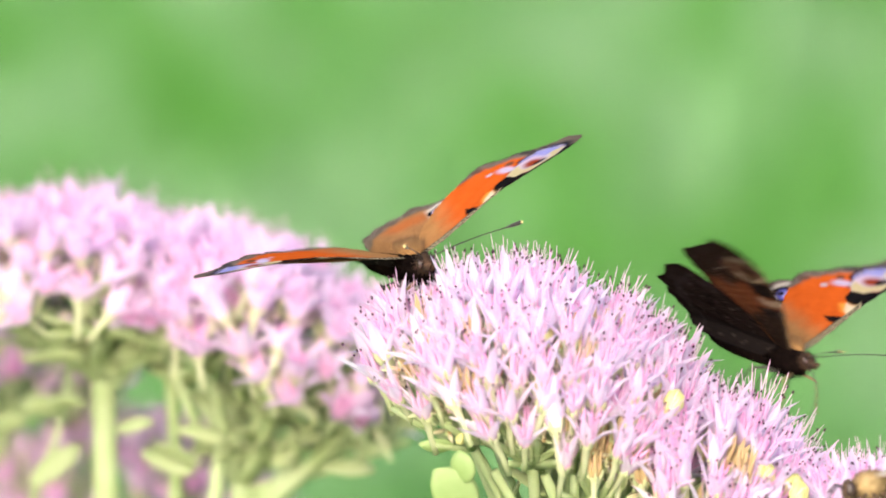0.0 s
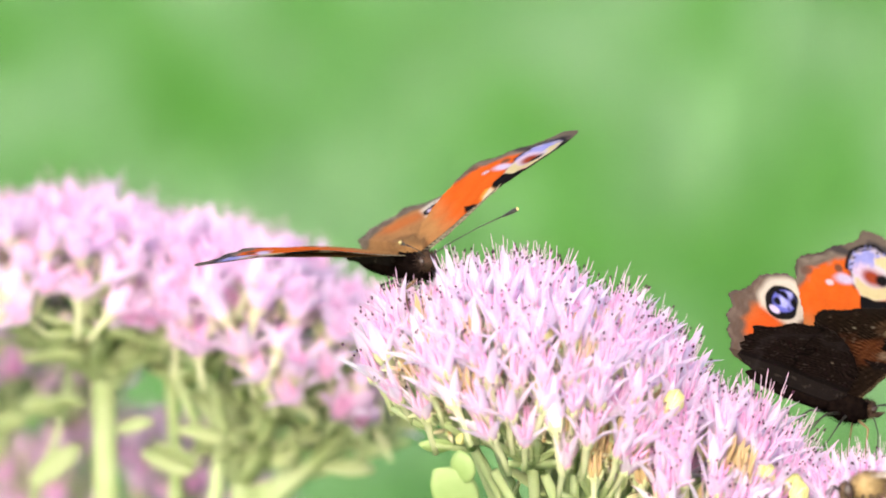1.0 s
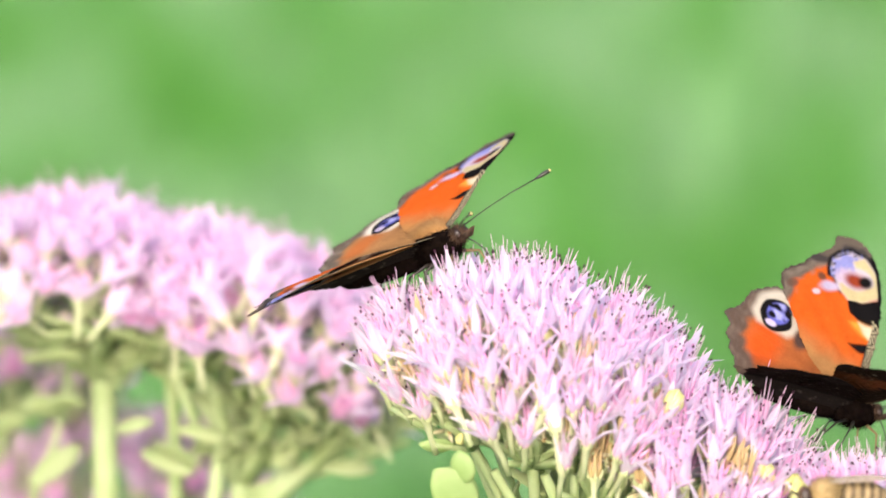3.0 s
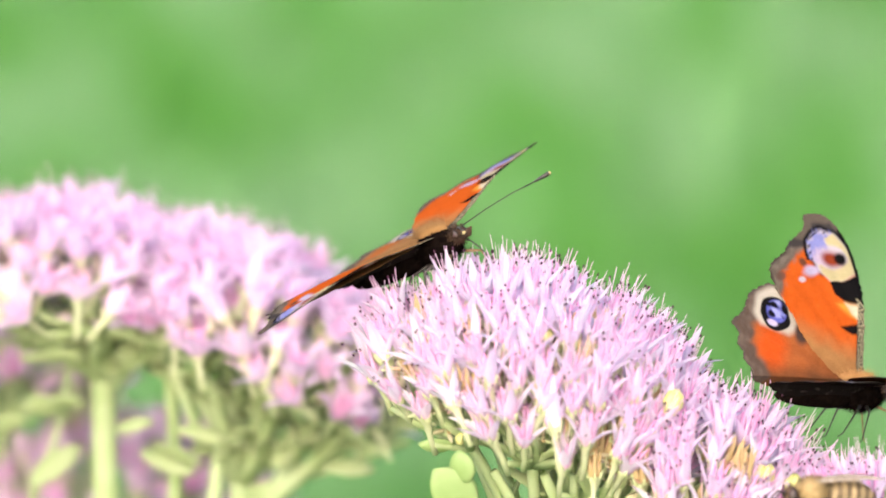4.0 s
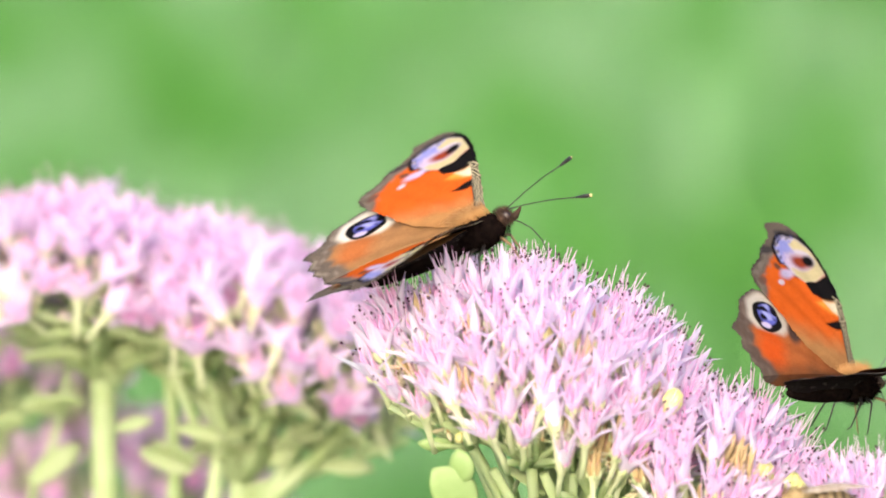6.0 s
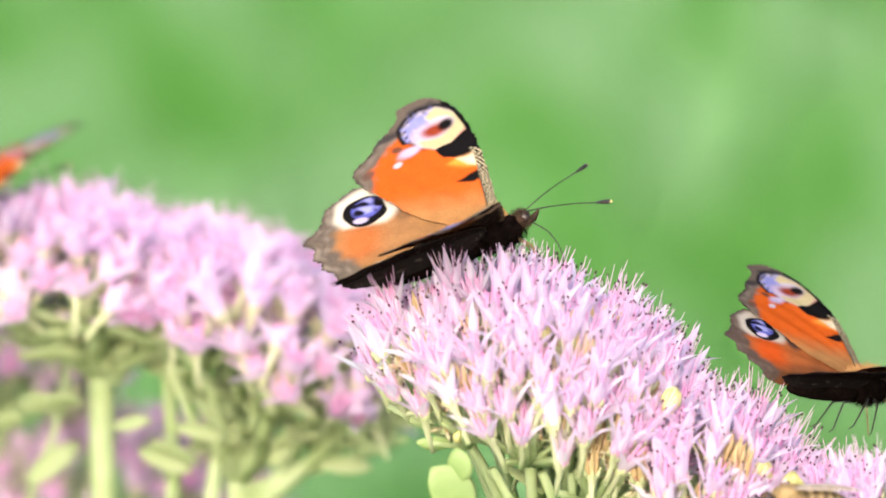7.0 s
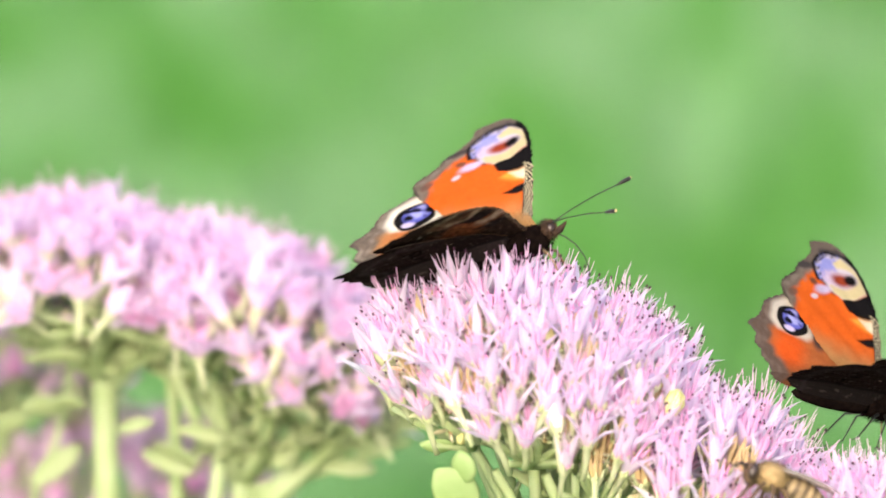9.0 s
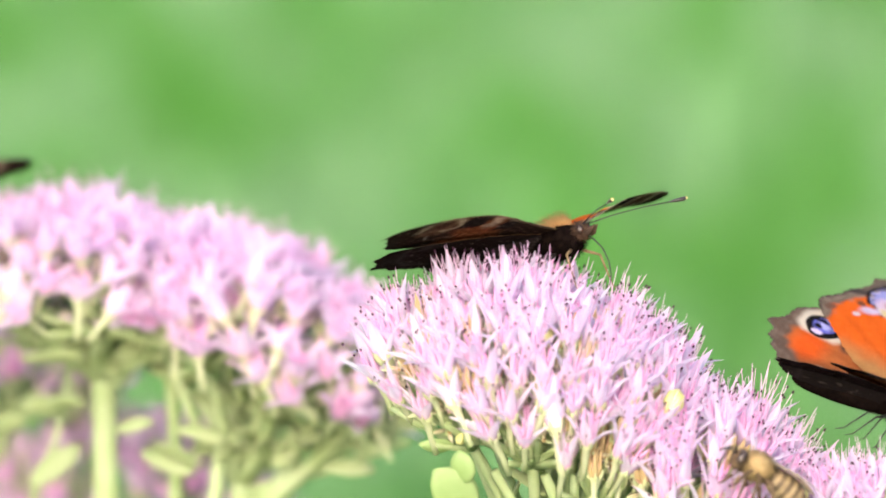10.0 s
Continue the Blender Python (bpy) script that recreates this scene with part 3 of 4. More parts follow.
def fore_upper(x, y):
    w = wobble(x, y, 1.3, 1) * 0.18
    c = np.tile(np.array(ORANGE), (len(x), 1))
    c = lay(c, (x + 8.5) * 0.5 + (y - 9.0) + w * 3, RUST, 7.0, 0.35)
    c = lay(c, y - 5.6 - 0.2 * (-x) + w * 4, (0.225, 0.112, 0.042), 6.0, 0.95)
    for k in range(7):                                   # veins
        a = radians(64 + 11 * k)
        c = lay(c, np.abs((x + 1) * math.sin(a) - y * math.cos(a)) - 0.05, RUST, 0.35, 0.35)
    rim = np.minimum(to_line(x, y, FORE[8:19]), to_line(x, y, FORE[6:9]) * 1.6 + 0.6)
    c = lay(c, rim - 2.1 + w * 1.5, GREY, 0.9)
    c = lay(c, np.maximum(rim - 2.6, 0.1 - wobble(x, y, 2.4, 11)), (0.12, 0.10, 0.085), 0.8, 0.6)
    c = lay(c, rim - 0.35 + w, (0.03, 0.024, 0.02), 0.5, 0.8)
    c = lay(c, np.abs(rim - 1.6 + w) - 0.2, (0.10, 0.075, 0.06), 0.5, 0.5)
    c = lay(c, oval(x, y, -15.2, 16.2, 1.2, 0.8, 40), (0.07, 0.04, 0.03), 0.6, 0.8)
    eye = shape(x, y, ((-8.3, 23.6), (-7.1, 25.2), (-5.2, 26.2), (-3.2, 25.6), (-1.5, 24.1), (-0.1, 21.8), (0, 19.4), (-2.3, 17.6), (-5.0, 17.2), (-7.0, 19.0), (-8.3, 20.9))) - 0.2
    c = lay(c, np.maximum(rim - 4.8, 23.8 - y + 0.3 * (x + 6)) + w, (0.035, 0.03, 0.03), 0.8)
    c = lay(c, np.maximum(rim - 1.6, 23.8 - y), GREY, 0.8)
    c = lay(c, np.maximum(eye - 0.85, 20.2 - y) + w, BLACK, 0.5)
    c = lay(c, np.maximum(eye - 0.5, x + 0.5 * (26 - y) + 2.2) + w * 1.5, (0.012, 0.011, 0.014), 1.1, 0.9)
    c = lay(c, eye + w * 1.4, WHITE, 0.8)
    speck = wobble(x, y, 4.0, 3)
    c = lay(c, np.maximum(eye + 0.1, oval(x, y, -7.6, 23.8, 2.6, 5.0, -38)) + 0.7 * speck, (0.14, 0.15, 0.36), 1.2, 0.8)
    c = lay(c, np.maximum(np.abs(eye + 0.25) - 0.3, 0.25 - np.sin(x * 4.2 - y * 5.0)) + np.where(x > -4.5, 9, 0) + np.where(y < 20.5, 9, 0), BLACK, 0.4, 0.7)
    c = lay(c, oval(x, y, -6.0, 21.2, 1.7, 2.0, -20) + 0.4 * speck, (0.34, 0.26, 0.34), 1.0, 0.7)
    c = lay(c, np.maximum(eye + 0.05, -oval(x, y, -4.2, 21.5, 3.1, 2.2, 10)) + w + np.clip((-3.4 - 0.55 * (25.5 - y) - x) * 1.2, 0, 9), PALE, 0.7)
    c = lay(c, oval(x, y, -4.0, 21.2, 1.9, 1.4, 10) + w, DARK_RED, 1.5)
    c = lay(c, oval(x, y, -2.5, 21.5, 1.25, 1.15, 0) + w, BLACK, 0.8)
    c = lay(c, oval(x, y, -10.2, 19.6, 0.9, 0.8, 20) + w, (0.06, 0.03, 0.02), 0.7, 0.8)
    c = lay(c, oval(x, y, -8.6, 18.4, 1.8, 0.95, 20) + w * 1.5, LILAC, 0.8)
    c = lay(c, oval(x, y, -10.8, 16.4, 0.7, 0.5, 20), WHITE, 0.4)
    c = lay(c, shape(x, y, ((0.9, 18.9), (-2.7, 17.3), (-5.2, 16.9), (-4.4, 14.7), (-2.6, 13.6), (0.9, 13.0))) + w, BLACK, 0.35)
    c = lay(c, shape(x, y, ((0.9, 13.2), (-2.6, 13.7), (-4.4, 13.2), (-1.8, 11.2), (0.9, 10.6))) + w, (0.50, 0.20, 0.03), 1.0, 0.8)
    c = lay(c, shape(x, y, ((0.9, 13.2), (-2.9, 13.6), (-1.6, 11.7), (0.9, 10.4))) + w, (0.38, 0.34, 0.25), 0.7)
    c = lay(c, shape(x, y, ((-3.9, 9.2), (0.9, 10.6), (0.9, 8.3), (-1.7, 8.4))) + w, BLACK, 0.35)
    costa = to_line(x, y, FORE[0:7])
    c = lay(c, costa - 1.5 + np.clip((y - 8) / 12, 0, 0.85), BLACK, 0.3)
    c = lay(c, np.maximum(costa - 1.35, 0.15 - np.sin(y * 10 + costa * 3 + w * 6 + 1.2 * wobble(x, y, 2.0, 17))) + np.where(y > 14.5, 9, 0), (0.30, 0.26, 0.17), 0.4, 0.8)
    return c


def hind_upper(x, y, rich=0.0):
    """rich turns the plain brown of a pale wing towards deep rust."""
    def deep(a, b):
        return tuple(p * (1 - rich) + q * rich for p, q in zip(a, b))

    w = wobble(x, y, 1.3, 2) * 0.2
    c = np.tile(np.array(deep((0.21, 0.105, 0.044), (0.20, 0.058, 0.018))), (len(x), 1))
    c = lay(c, -(x + 13 - 0.25 * y) + w * 3, deep(BROWN, (0.16, 0.05, 0.016)), 6.0, 0.9)
    c = lay(c, oval(x, y, -19, 6.2, 4.6, 3.2, 70) + w * 2, deep((0.28, 0.07, 0.016), (0.30, 0.045, 0.008)), 3.5, 0.6 + 0.3 * rich)
    c = lay(c, y - 2.2 + w * 3, deep((0.16, 0.085, 0.036), (0.07, 0.03, 0.014)), 3.0, 0.8)
    for k in range(6):
        a = radians(112 + 11 * k)
        c = lay(c, np.abs((x + 3) * math.sin(a) - y * math.cos(a)) - 0.06, (0.14, 0.06, 0.025), 0.4, 0.4)
    rim = to_line(x, y, HIND[4:17])
    c = lay(c, rim - 3.2 + w * 3, deep(GREY, (0.055, 0.038, 0.030)), 1.6)
    c = lay(c, np.maximum(rim - 3.2, 0.2 - wobble(x, y, 2.2, 12)), deep((0.16, 0.135, 0.11), (0.085, 0.065, 0.055)), 1.0, 0.6)
    c = lay(c, np.abs(rim - 1.5 + w) - 0.25, (0.06, 0.047, 0.04), 0.5, 0.5)
    c = lay(c, rim - 0.4 + w, (0.05, 0.04, 0.035), 0.5, 0.8)
    c = lay(c, np.maximum(oval(x, y, -16.3, 12.2, 4.8, 4.4) + w, 8.6 - y - 0.3 * (x + 16)), deep((0.40, 0.37, 0.32), (0.27, 0.245, 0.21)), 1.4, 0.9)
    c = lay(c, oval(x, y, -11.6, 8.6, 2.2, 1.5, 60) + w, (0.03, 0.02, 0.018), 1.2, 0.45 + 0.45 * rich)
    c = lay(c, oval(x, y, -16.6, 11.9, 3.25, 3.1, 0) + w, BLACK, 0.35)
    patch = wobble(x, y, 2.6, 41)
    c = lay(c, np.maximum(oval(x, y, -16.3, 12.3, 2.3, 2.0, 25), -0.12 - 0.6 * patch), BLUE, 0.5)
    c = lay(c, np.maximum(oval(x, y, -15.9, 12.7, 1.9, 1.5, 25), 0.02 - 0.6 * patch), LILAC_BLUE, 0.6, 0.9)
    c = lay(c, oval(x, y, -17.9, 10.4, 1.0, 0.5, -20) + w, LILAC, 0.35)
    return c


def bark(x, y, seed, turn):
    """Fine broken dark lines like bark."""
    a = radians(turn)
    u = x * math.cos(a) + y * math.sin(a)
    n = np.sin(u * 9 + 5 * wobble(x, y, 0.8, seed)) * (0.4 + 0.9 * wobble(x, y, 1.7, seed + 9)) + 0.5 * wobble(x, y, 5.0, seed + 3)
    return n


def fore_under(x, y):
    w = wobble(x, y, 1.2, 4)
    c = np.tile(np.array((0.019, 0.012, 0.009)), (len(x), 1))
    c = lay(c, np.abs(y - 11.5 - 0.55 * (x + 6)) - 4.2 + w, (0.11, 0.038, 0.016), 4.0, 0.9)
    c = lay(c, oval(x, y, -4.0, 20.5, 4.3, 2.6, 20) + w * 0.8, (0.10, 0.055, 0.032), 2.0, 0.8)
    c = lay(c, np.abs(oval(x, y, -3.4, 21, 3.6, 3.2)) - 0.5 + w * 0.6 + np.where(x < -6, 1, 0), (0.36, 0.29, 0.19), 1.4, 0.6)
    c = lay(c, oval(x, y, -2.6, 21.4, 1.5, 1.5) + w * 0.3, (0.03, 0.014, 0.01), 0.6, 0.8)
    c = lay(c, oval(x, y, -1.0, 12.1, 2.6, 0.9, 10) + w * 0.4, (0.26, 0.20, 0.14), 0.9, 0.7)
    c = lay(c, shape(x, y, ((0.9, 18.4), (-5, 16.6), (-4, 13.8), (0.9, 13.4))) + w * 0.4, (0.010, 0.008, 0.008), 0.6, 0.9)
    c = lay(c, shape(x, y, ((-4.8, 9.6), (0.9, 11.0), (0.9, 8.6), (-2.4, 8.0))) + w * 0.3, (0.012, 0.009, 0.009), 0.5, 0.9)
    for cx, cy in ((-8.3, 18.8), (-10.5, 16.6), (-6.5, 23.3)):
        c = lay(c, oval(x, y, cx, cy, 0.35, 0.3), (0.2, 0.17, 0.14), 0.4, 0.8)
    n = bark(x, y, 5, 75)
    c = c * np.clip(1 + 0.6 * n[:, None], 0.2, 2.2)
    c = lay(c, -n * 0.5 + 0.55, (0.17, 0.12, 0.085), 0.5, 0.45)
    c = lay(c, 0.55 - wobble(x, y, 5.5, 21) * (0.5 + wobble(x, y, 1.3, 31)), (0.14, 0.10, 0.08), 0.5, 0.45)
    rim = to_line(x, y, FORE[8:19])
    c = lay(c, rim - 1.2 + w, (0.018, 0.013, 0.011), 1.0, 0.8)
    costa = to_line(x, y, FORE[0:7])
    c = lay(c, np.maximum(costa - 0.6, 0.2 - np.sin(y * 9 + w)), (0.22, 0.16, 0.10), 0.4, 0.6)
    return np.clip(c, 0.004, 1)


def hind_under(x, y):
    w = wobble(x, y, 1.2, 6)
    c = np.tile(np.array((0.015, 0.010, 0.009)), (len(x), 1))
    n = bark(x, y, 7, 98)
    c = c * np.clip(1 + 0.6 * n[:, None], 0.2, 2.2)
    c = lay(c, -n * 0.5 + 0.6, (0.10, 0.07, 0.05), 0.6, 0.4)
    c = lay(c, np.abs(x + 13.5 + 1.6 * w + 0.2 * y) - 0.35, (0.004, 0.003, 0.003), 0.6, 0.8)
    c = lay(c, oval(x, y, -9.8, 7.8, 0.3, 0.3), (0.2, 0.16, 0.12), 0.3, 0.8)
    c = lay(c, y - 2.3 + w * 0.3, (0.012, 0.010, 0.010), 1.2, 0.7)
    c = lay(c, 0.6 - wobble(x, y, 5.0, 23) * (0.5 + wobble(x, y, 1.2, 33)), (0.08, 0.066, 0.058), 0.5, 0.45)
    rim = to_line(x, y, HIND[4:17])
    c = lay(c, np.abs(rim - 3.2 + w * 1.2) - 1.0, (0.05, 0.042, 0.045), 2.0, 0.35)
    return np.clip(c, 0.004, 1)


def wing_mesh(name, ctrl, mid, upper, under, mirror, per=12, rings=84, lift=0.9, front=0.010):
    """A thin cambered wing with scaled upper and under faces; x forwards, y outwards from the hinge."""
    edge = smooth_ring(ctrl, per)
    n = len(edge)
    ang = np.arange(n)
    edge = edge + (0.08 * np.sin(ang * 1.9) + 0.10 * np.sin(ang * 0.83 + 1) + 0.08 * np.sin(ang * 2.7))[:, None] * ((edge - np.array(mid)) / np.linalg.norm(edge - np.array(mid), axis=1)[:, None])
    lev = np.linspace(0, 1, rings + 1)[1:] ** 0.85
    xy = np.concatenate([np.array([mid])] + [np.array(mid) + (edge - np.array(mid)) * k for k in lev])
    x, y = xy[:, 0], xy[:, 1]
    root = np.arctan2(y + 3, -x + 4)
    far = np.hypot(x, y)
    z = lift * np.sin(np.clip(y / 30, 0, 1) * math.pi) - 0.0016 * np.clip(-8 - x, 0, 30) ** 2 + front * np.clip(x + 9, 0, 12) ** 2 * np.clip((y - 4) / 10, 0, 1) + 0.07 * np.sin(root * 34) * np.clip(far / 14, 0, 1)
    if not front:                                        # the inner margin folds down along the abdomen
        fold = np.clip(0.9 - y, 0, 3.4)
        z = z - 0.65 * fold
        y_ = y + 0.7 * fold
    else:
        y_ = y
    thick = np.concatenate([[0.08]] + [np.full(n, 0.08 * (1 - 0.75 * k ** 6)) for k in lev])
    sg = -1 if mirror else 1
    top = np.stack([x, y_ * sg, z + thick], 1)
    bot = np.stack([x, y_ * sg, z - thick], 1)
    V = np.concatenate([top, bot]) * MM
    half = len(xy)
    F = []
    for s0, flip in ((0, sg < 0), (half, sg > 0)):
        for k in range(n):
            t = (s0, s0 + 1 + (k + 1) % n, s0 + 1 + k)
            F.append(t if flip else t[::-1])
        for r_ in range(rings - 1):
            b0, b1 = s0 + 1 + r_ * n, s0 + 1 + (r_ + 1) * n
            for k in range(n):
                q = (b0 + k, b0 + (k + 1) % n, b1 + (k + 1) % n, b1 + k)
                F.append(q if flip else q[::-1])
    e0, e1 = 1 + (rings - 1) * n, half + 1 + (rings - 1) * n
    for k in range(n):
        q = (e0 + k, e0 + (k + 1) % n, e1 + (k + 1) % n, e1 + k)
        F.append(q if sg < 0 else q[::-1])
    me = mesh_from(name, V.tolist(), F, [WING])
    col = np.ones((2 * half, 4))
    col[:half, :3], col[half:, :3] = np.clip(upper(x, y) * 1.45, 0, 1), np.clip(under(x, y) * 1.2, 0, 1)
    a = me.color_attributes.new("pigment", "FLOAT_COLOR", "POINT")
    a.data.foreach_set("color", col.ravel())
    return me


HINGE_Y, HINGE_Z = 1.3, 2.6


def fuzz(L, rng, centre, radii, count, length, keep, slot=0, width=0.06):
    """Short hairs standing off an oval."""
    for _ in range(count):
        d = Vector((rng.gauss(0, 1), rng.gauss(0, 1), rng.gauss(0, 1))).normalized()
        if not keep(d):
            continue
        p = Vector((d.x * radii[0], d.y * radii[1], d.z * radii[2])) + Vector(centre)
        tip = p + (d + Vector((-0.8, rng.gauss(0, 0.3), rng.gauss(0, 0.2)))).normalized() * length * rng.uniform(0.6, 1.2)
        side = d.cross(Vector((1, 0.3, 0.2))).normalized() * width
        s = len(L.v)
        L.v += [(p + side) * MM, (p - side) * MM, (p + d * 0.08) * MM, tip * MM]
        L.a += [0, 0, 0, 1]
        L.f += [(s, s + 1, s + 3), (s + 1, s + 2, s + 3), (s + 2, s, s + 3)]
        L.s += [slot] * 3


def butterfly(label):
    """Body along +x, left wings along +y; the origin lies between the middle legs."""
    rng = random.Random(21)
    thing = holder("peacock_butterfly", Matrix.Identity(4), label, "butterfly", "peacock butterflies on the flowers")
    L = Lump()
    L.blob(Vector((-1.6, 0, 1.0)) * MM, (4.4 * MM, 2.3 * MM, 2.5 * MM), seg=20, rings=14, rough=0.08)
    thorax = part("thorax", L, [FUR_DARK], thing, "dark thorax with brown fur")
    L = Lump()
    fuzz(L, rng, (-1.6, 0, 1.0), (4.4, 2.3, 2.5), 5200, 2.4, lambda d: d.z > 0.8, 0, 0.045)
    part("fur", L, [FUR_BROWN], thorax, "tawny brown back fur")
    L = Lump()
    fuzz(L, rng, (-1.6, 0, 1.0), (4.4, 2.3, 2.5), 1100, 1.1, lambda d: d.z < 0.6)
    part("fur", L, [FUR_DARK], thorax)
    L = Lump()
    pts = [Vector((-4.5 - 15 * t, 0, 0.5 - 0.9 * t + 0.6 * t * t)) * MM for t in (0, 0.12, 0.28, 0.45, 0.62, 0.8, 0.93, 1)]
    L.tube(pts, [r * MM for r in (1.5, 1.7, 1.7, 1.65, 1.5, 1.2, 0.8, 0.15)], 14)
    part("abdomen", L, [FUR_DARK], thing)
    L = Lump()
    L.blob(Vector((2.5, 0, 1.8)) * MM, (1.3 * MM, 1.25 * MM, 1.25 * MM), seg=14, rings=10)
    fuzz(L, rng, (2.5, 0, 1.8), (1.3, 1.25, 1.25), 420, 0.9, lambda d: True)
    for sg in (-1, 1):                                   # palps
        L.tube([Vector((3.2, 0.45 * sg, 1.2)) * MM, Vector((4.2, 0.45 * sg, 1.4)) * MM, Vector((5.3, 0.3 * sg, 2.2)) * MM],
               [0.45 * MM, 0.5 * MM, 0.1 * MM], 7)
    head = part("head", L, [FUR_HEAD], thing)
    for sg in (-1, 1):
        L = Lump()
        L.blob(Vector((3.0, 0.9 * sg, 1.95)) * MM, (0.62 * MM, 0.5 * MM, 0.7 * MM), seg=12, rings=8)
        part("eye", L, [EYE_DARK], head)
    L = Lump()
    L.tube([Vector(p) * MM for p in ((3.7, 0, 0.9), (4.5, 0.1, 0.2), (5.6, 0.2, -1.2), (6.3, 0.2, -3.2), (6.4, 0.1, -5.2), (5.6, 0, -7.4))],
           [0.13 * MM, 0.11 * MM, 0.10 * MM, 0.09 * MM, 0.08 * MM, 0.07 * MM], 6)
    part("proboscis", L, [CHITIN], head)
    for sg, x0, dx, dz, mat in ((1, 1.2, 2.2, -5.5, LEG_TAN), (-1, 1.2, 2.0, -5.6, LEG_TAN), (1, -1.2, -3.4, -5.2, CHITIN), (-1, -1.2, -2.6, -5.4, CHITIN),
                                (1, -2.4, -6.0, -4.6, CHITIN), (-1, -2.4, -5.6, -4.6, CHITIN)):
        L = Lump()
        a = Vector((x0, 1.3 * sg, -0.6))
        knee = a + Vector((dx * 0.5, 2.4 * sg, -0.9))
        foot = a + Vector((dx, 2.7 * sg, dz))
        L.tube([p * MM for p in (a, a.lerp(knee, 0.5), knee, knee.lerp(foot, 0.5), foot, foot + Vector((dx * 0.22, 0.2 * sg, -0.5)))],
               [0.26 * MM, 0.24 * MM, 0.18 * MM, 0.13 * MM, 0.11 * MM, 0.07 * MM], 6)
        part("leg", L, [mat], thing)
    for sg in (1, -1):
        L = Lump()
        L.tube([Vector((0.0, 0, 0)) * MM, Vector((4, 0, 0.25)) * MM, Vector((8, 0, 0.25)) * MM, Vector((11.8, 0, 0)) * MM],
               [0.10 * MM, 0.085 * MM, 0.085 * MM, 0.10 * MM], 6, 0)
        L.tube([Vector((11.7, 0, 0)) * MM, Vector((12.6, 0, -0.02)) * MM, Vector((13.6, 0, -0.05)) * MM, Vector((14.1, 0, -0.06)) * MM],
               [0.12 * MM, 0.25 * MM, 0.32 * MM, 0.29 * MM], 8, 0)
        L.blob(Vector((14.2, 0, -0.06)) * MM, (0.2 * MM, 0.22 * MM, 0.22 * MM), seg=8, rings=6, slot=1)
        ob = part("antenna", L, [CHITIN, CREAM], thing, "thin black antenna with a cream-tipped club")
        ob["side"] = sg
    for sg, fm, hm in ((1, LEFT_FORE, LEFT_HIND), (-1, RIGHT_FORE, RIGHT_HIND)):
        h = part("hindwing", hm, None, thing, "rust brown hindwing with a blue eyespot, black underneath")
        h["side"] = sg
        f = part("forewing", fm, None, thing, "orange forewing with a cream and lilac eyespot, dark underneath")
        f["side"] = sg
    return thing


LEFT_FORE = wing_mesh("forewing", FORE, FORE_MID, fore_upper, fore_under, False)
RIGHT_FORE = wing_mesh("forewing", FORE, FORE_MID, fore_upper, fore_under, True)
LEFT_HIND = wing_mesh("hindwing", HIND, HIND_MID, hind_upper, hind_under, False, lift=0.5, front=0.0)
RIGHT_HIND = wing_mesh("hindwing", HIND, HIND_MID, hind_upper, hind_under, True, lift=0.5, front=0.0)

settled = butterfly("peacock butterfly with orange eyespotted wings feeding on pink stonecrop")
small = copy_thing(settled, Matrix.Identity(4))
tagged(small, "smaller peacock butterfly feeding low on the pink flower head")
small.scale = (0.87, 0.87, 0.87)
# undersides scaled to 0.6: the dimmer light at their angle, put into the pigment
RUSTY_DIM_LEFT = wing_mesh("hindwing", HIND, HIND_MID, lambda x, y: hind_upper(x, y, 1.0), lambda x, y: hind_under(x, y) * 0.6, False, lift=0.5, front=0.0)
RUSTY_DIM_RIGHT = wing_mesh("hindwing", HIND, HIND_MID, lambda x, y: hind_upper(x, y, 1.0), lambda x, y: hind_under(x, y) * 0.6, True, lift=0.5, front=0.0)
DEEP_DIM_LEFT = wing_mesh("forewing", FORE, FORE_MID, lambda x, y: fore_upper(x, y) * 0.84, lambda x, y: fore_under(x, y) * 0.6, False)
DEEP_DIM_RIGHT = wing_mesh("forewing", FORE, FORE_MID, lambda x, y: fore_upper(x, y) * 0.84, lambda x, y: fore_under(x, y) * 0.6, True)
for me in (RUSTY_DIM_LEFT, RUSTY_DIM_RIGHT):
    me.transform(Matrix.Diagonal((0.93, 0.98, 1.0, 1.0)))
for ob in small.children:
    if ob.name.startswith("forewing"):
        ob.data = DEEP_DIM_LEFT if ob["side"] > 0 else DEEP_DIM_RIGHT
    if ob.name.startswith("hindwing"):
        ob.data = RUSTY_DIM_LEFT if ob["side"] > 0 else RUSTY_DIM_RIGHT
visitor = copy_thing(settled, Matrix.Identity(4))
tagged(visitor, "peacock butterfly fluttering in the blur over the far flower head")


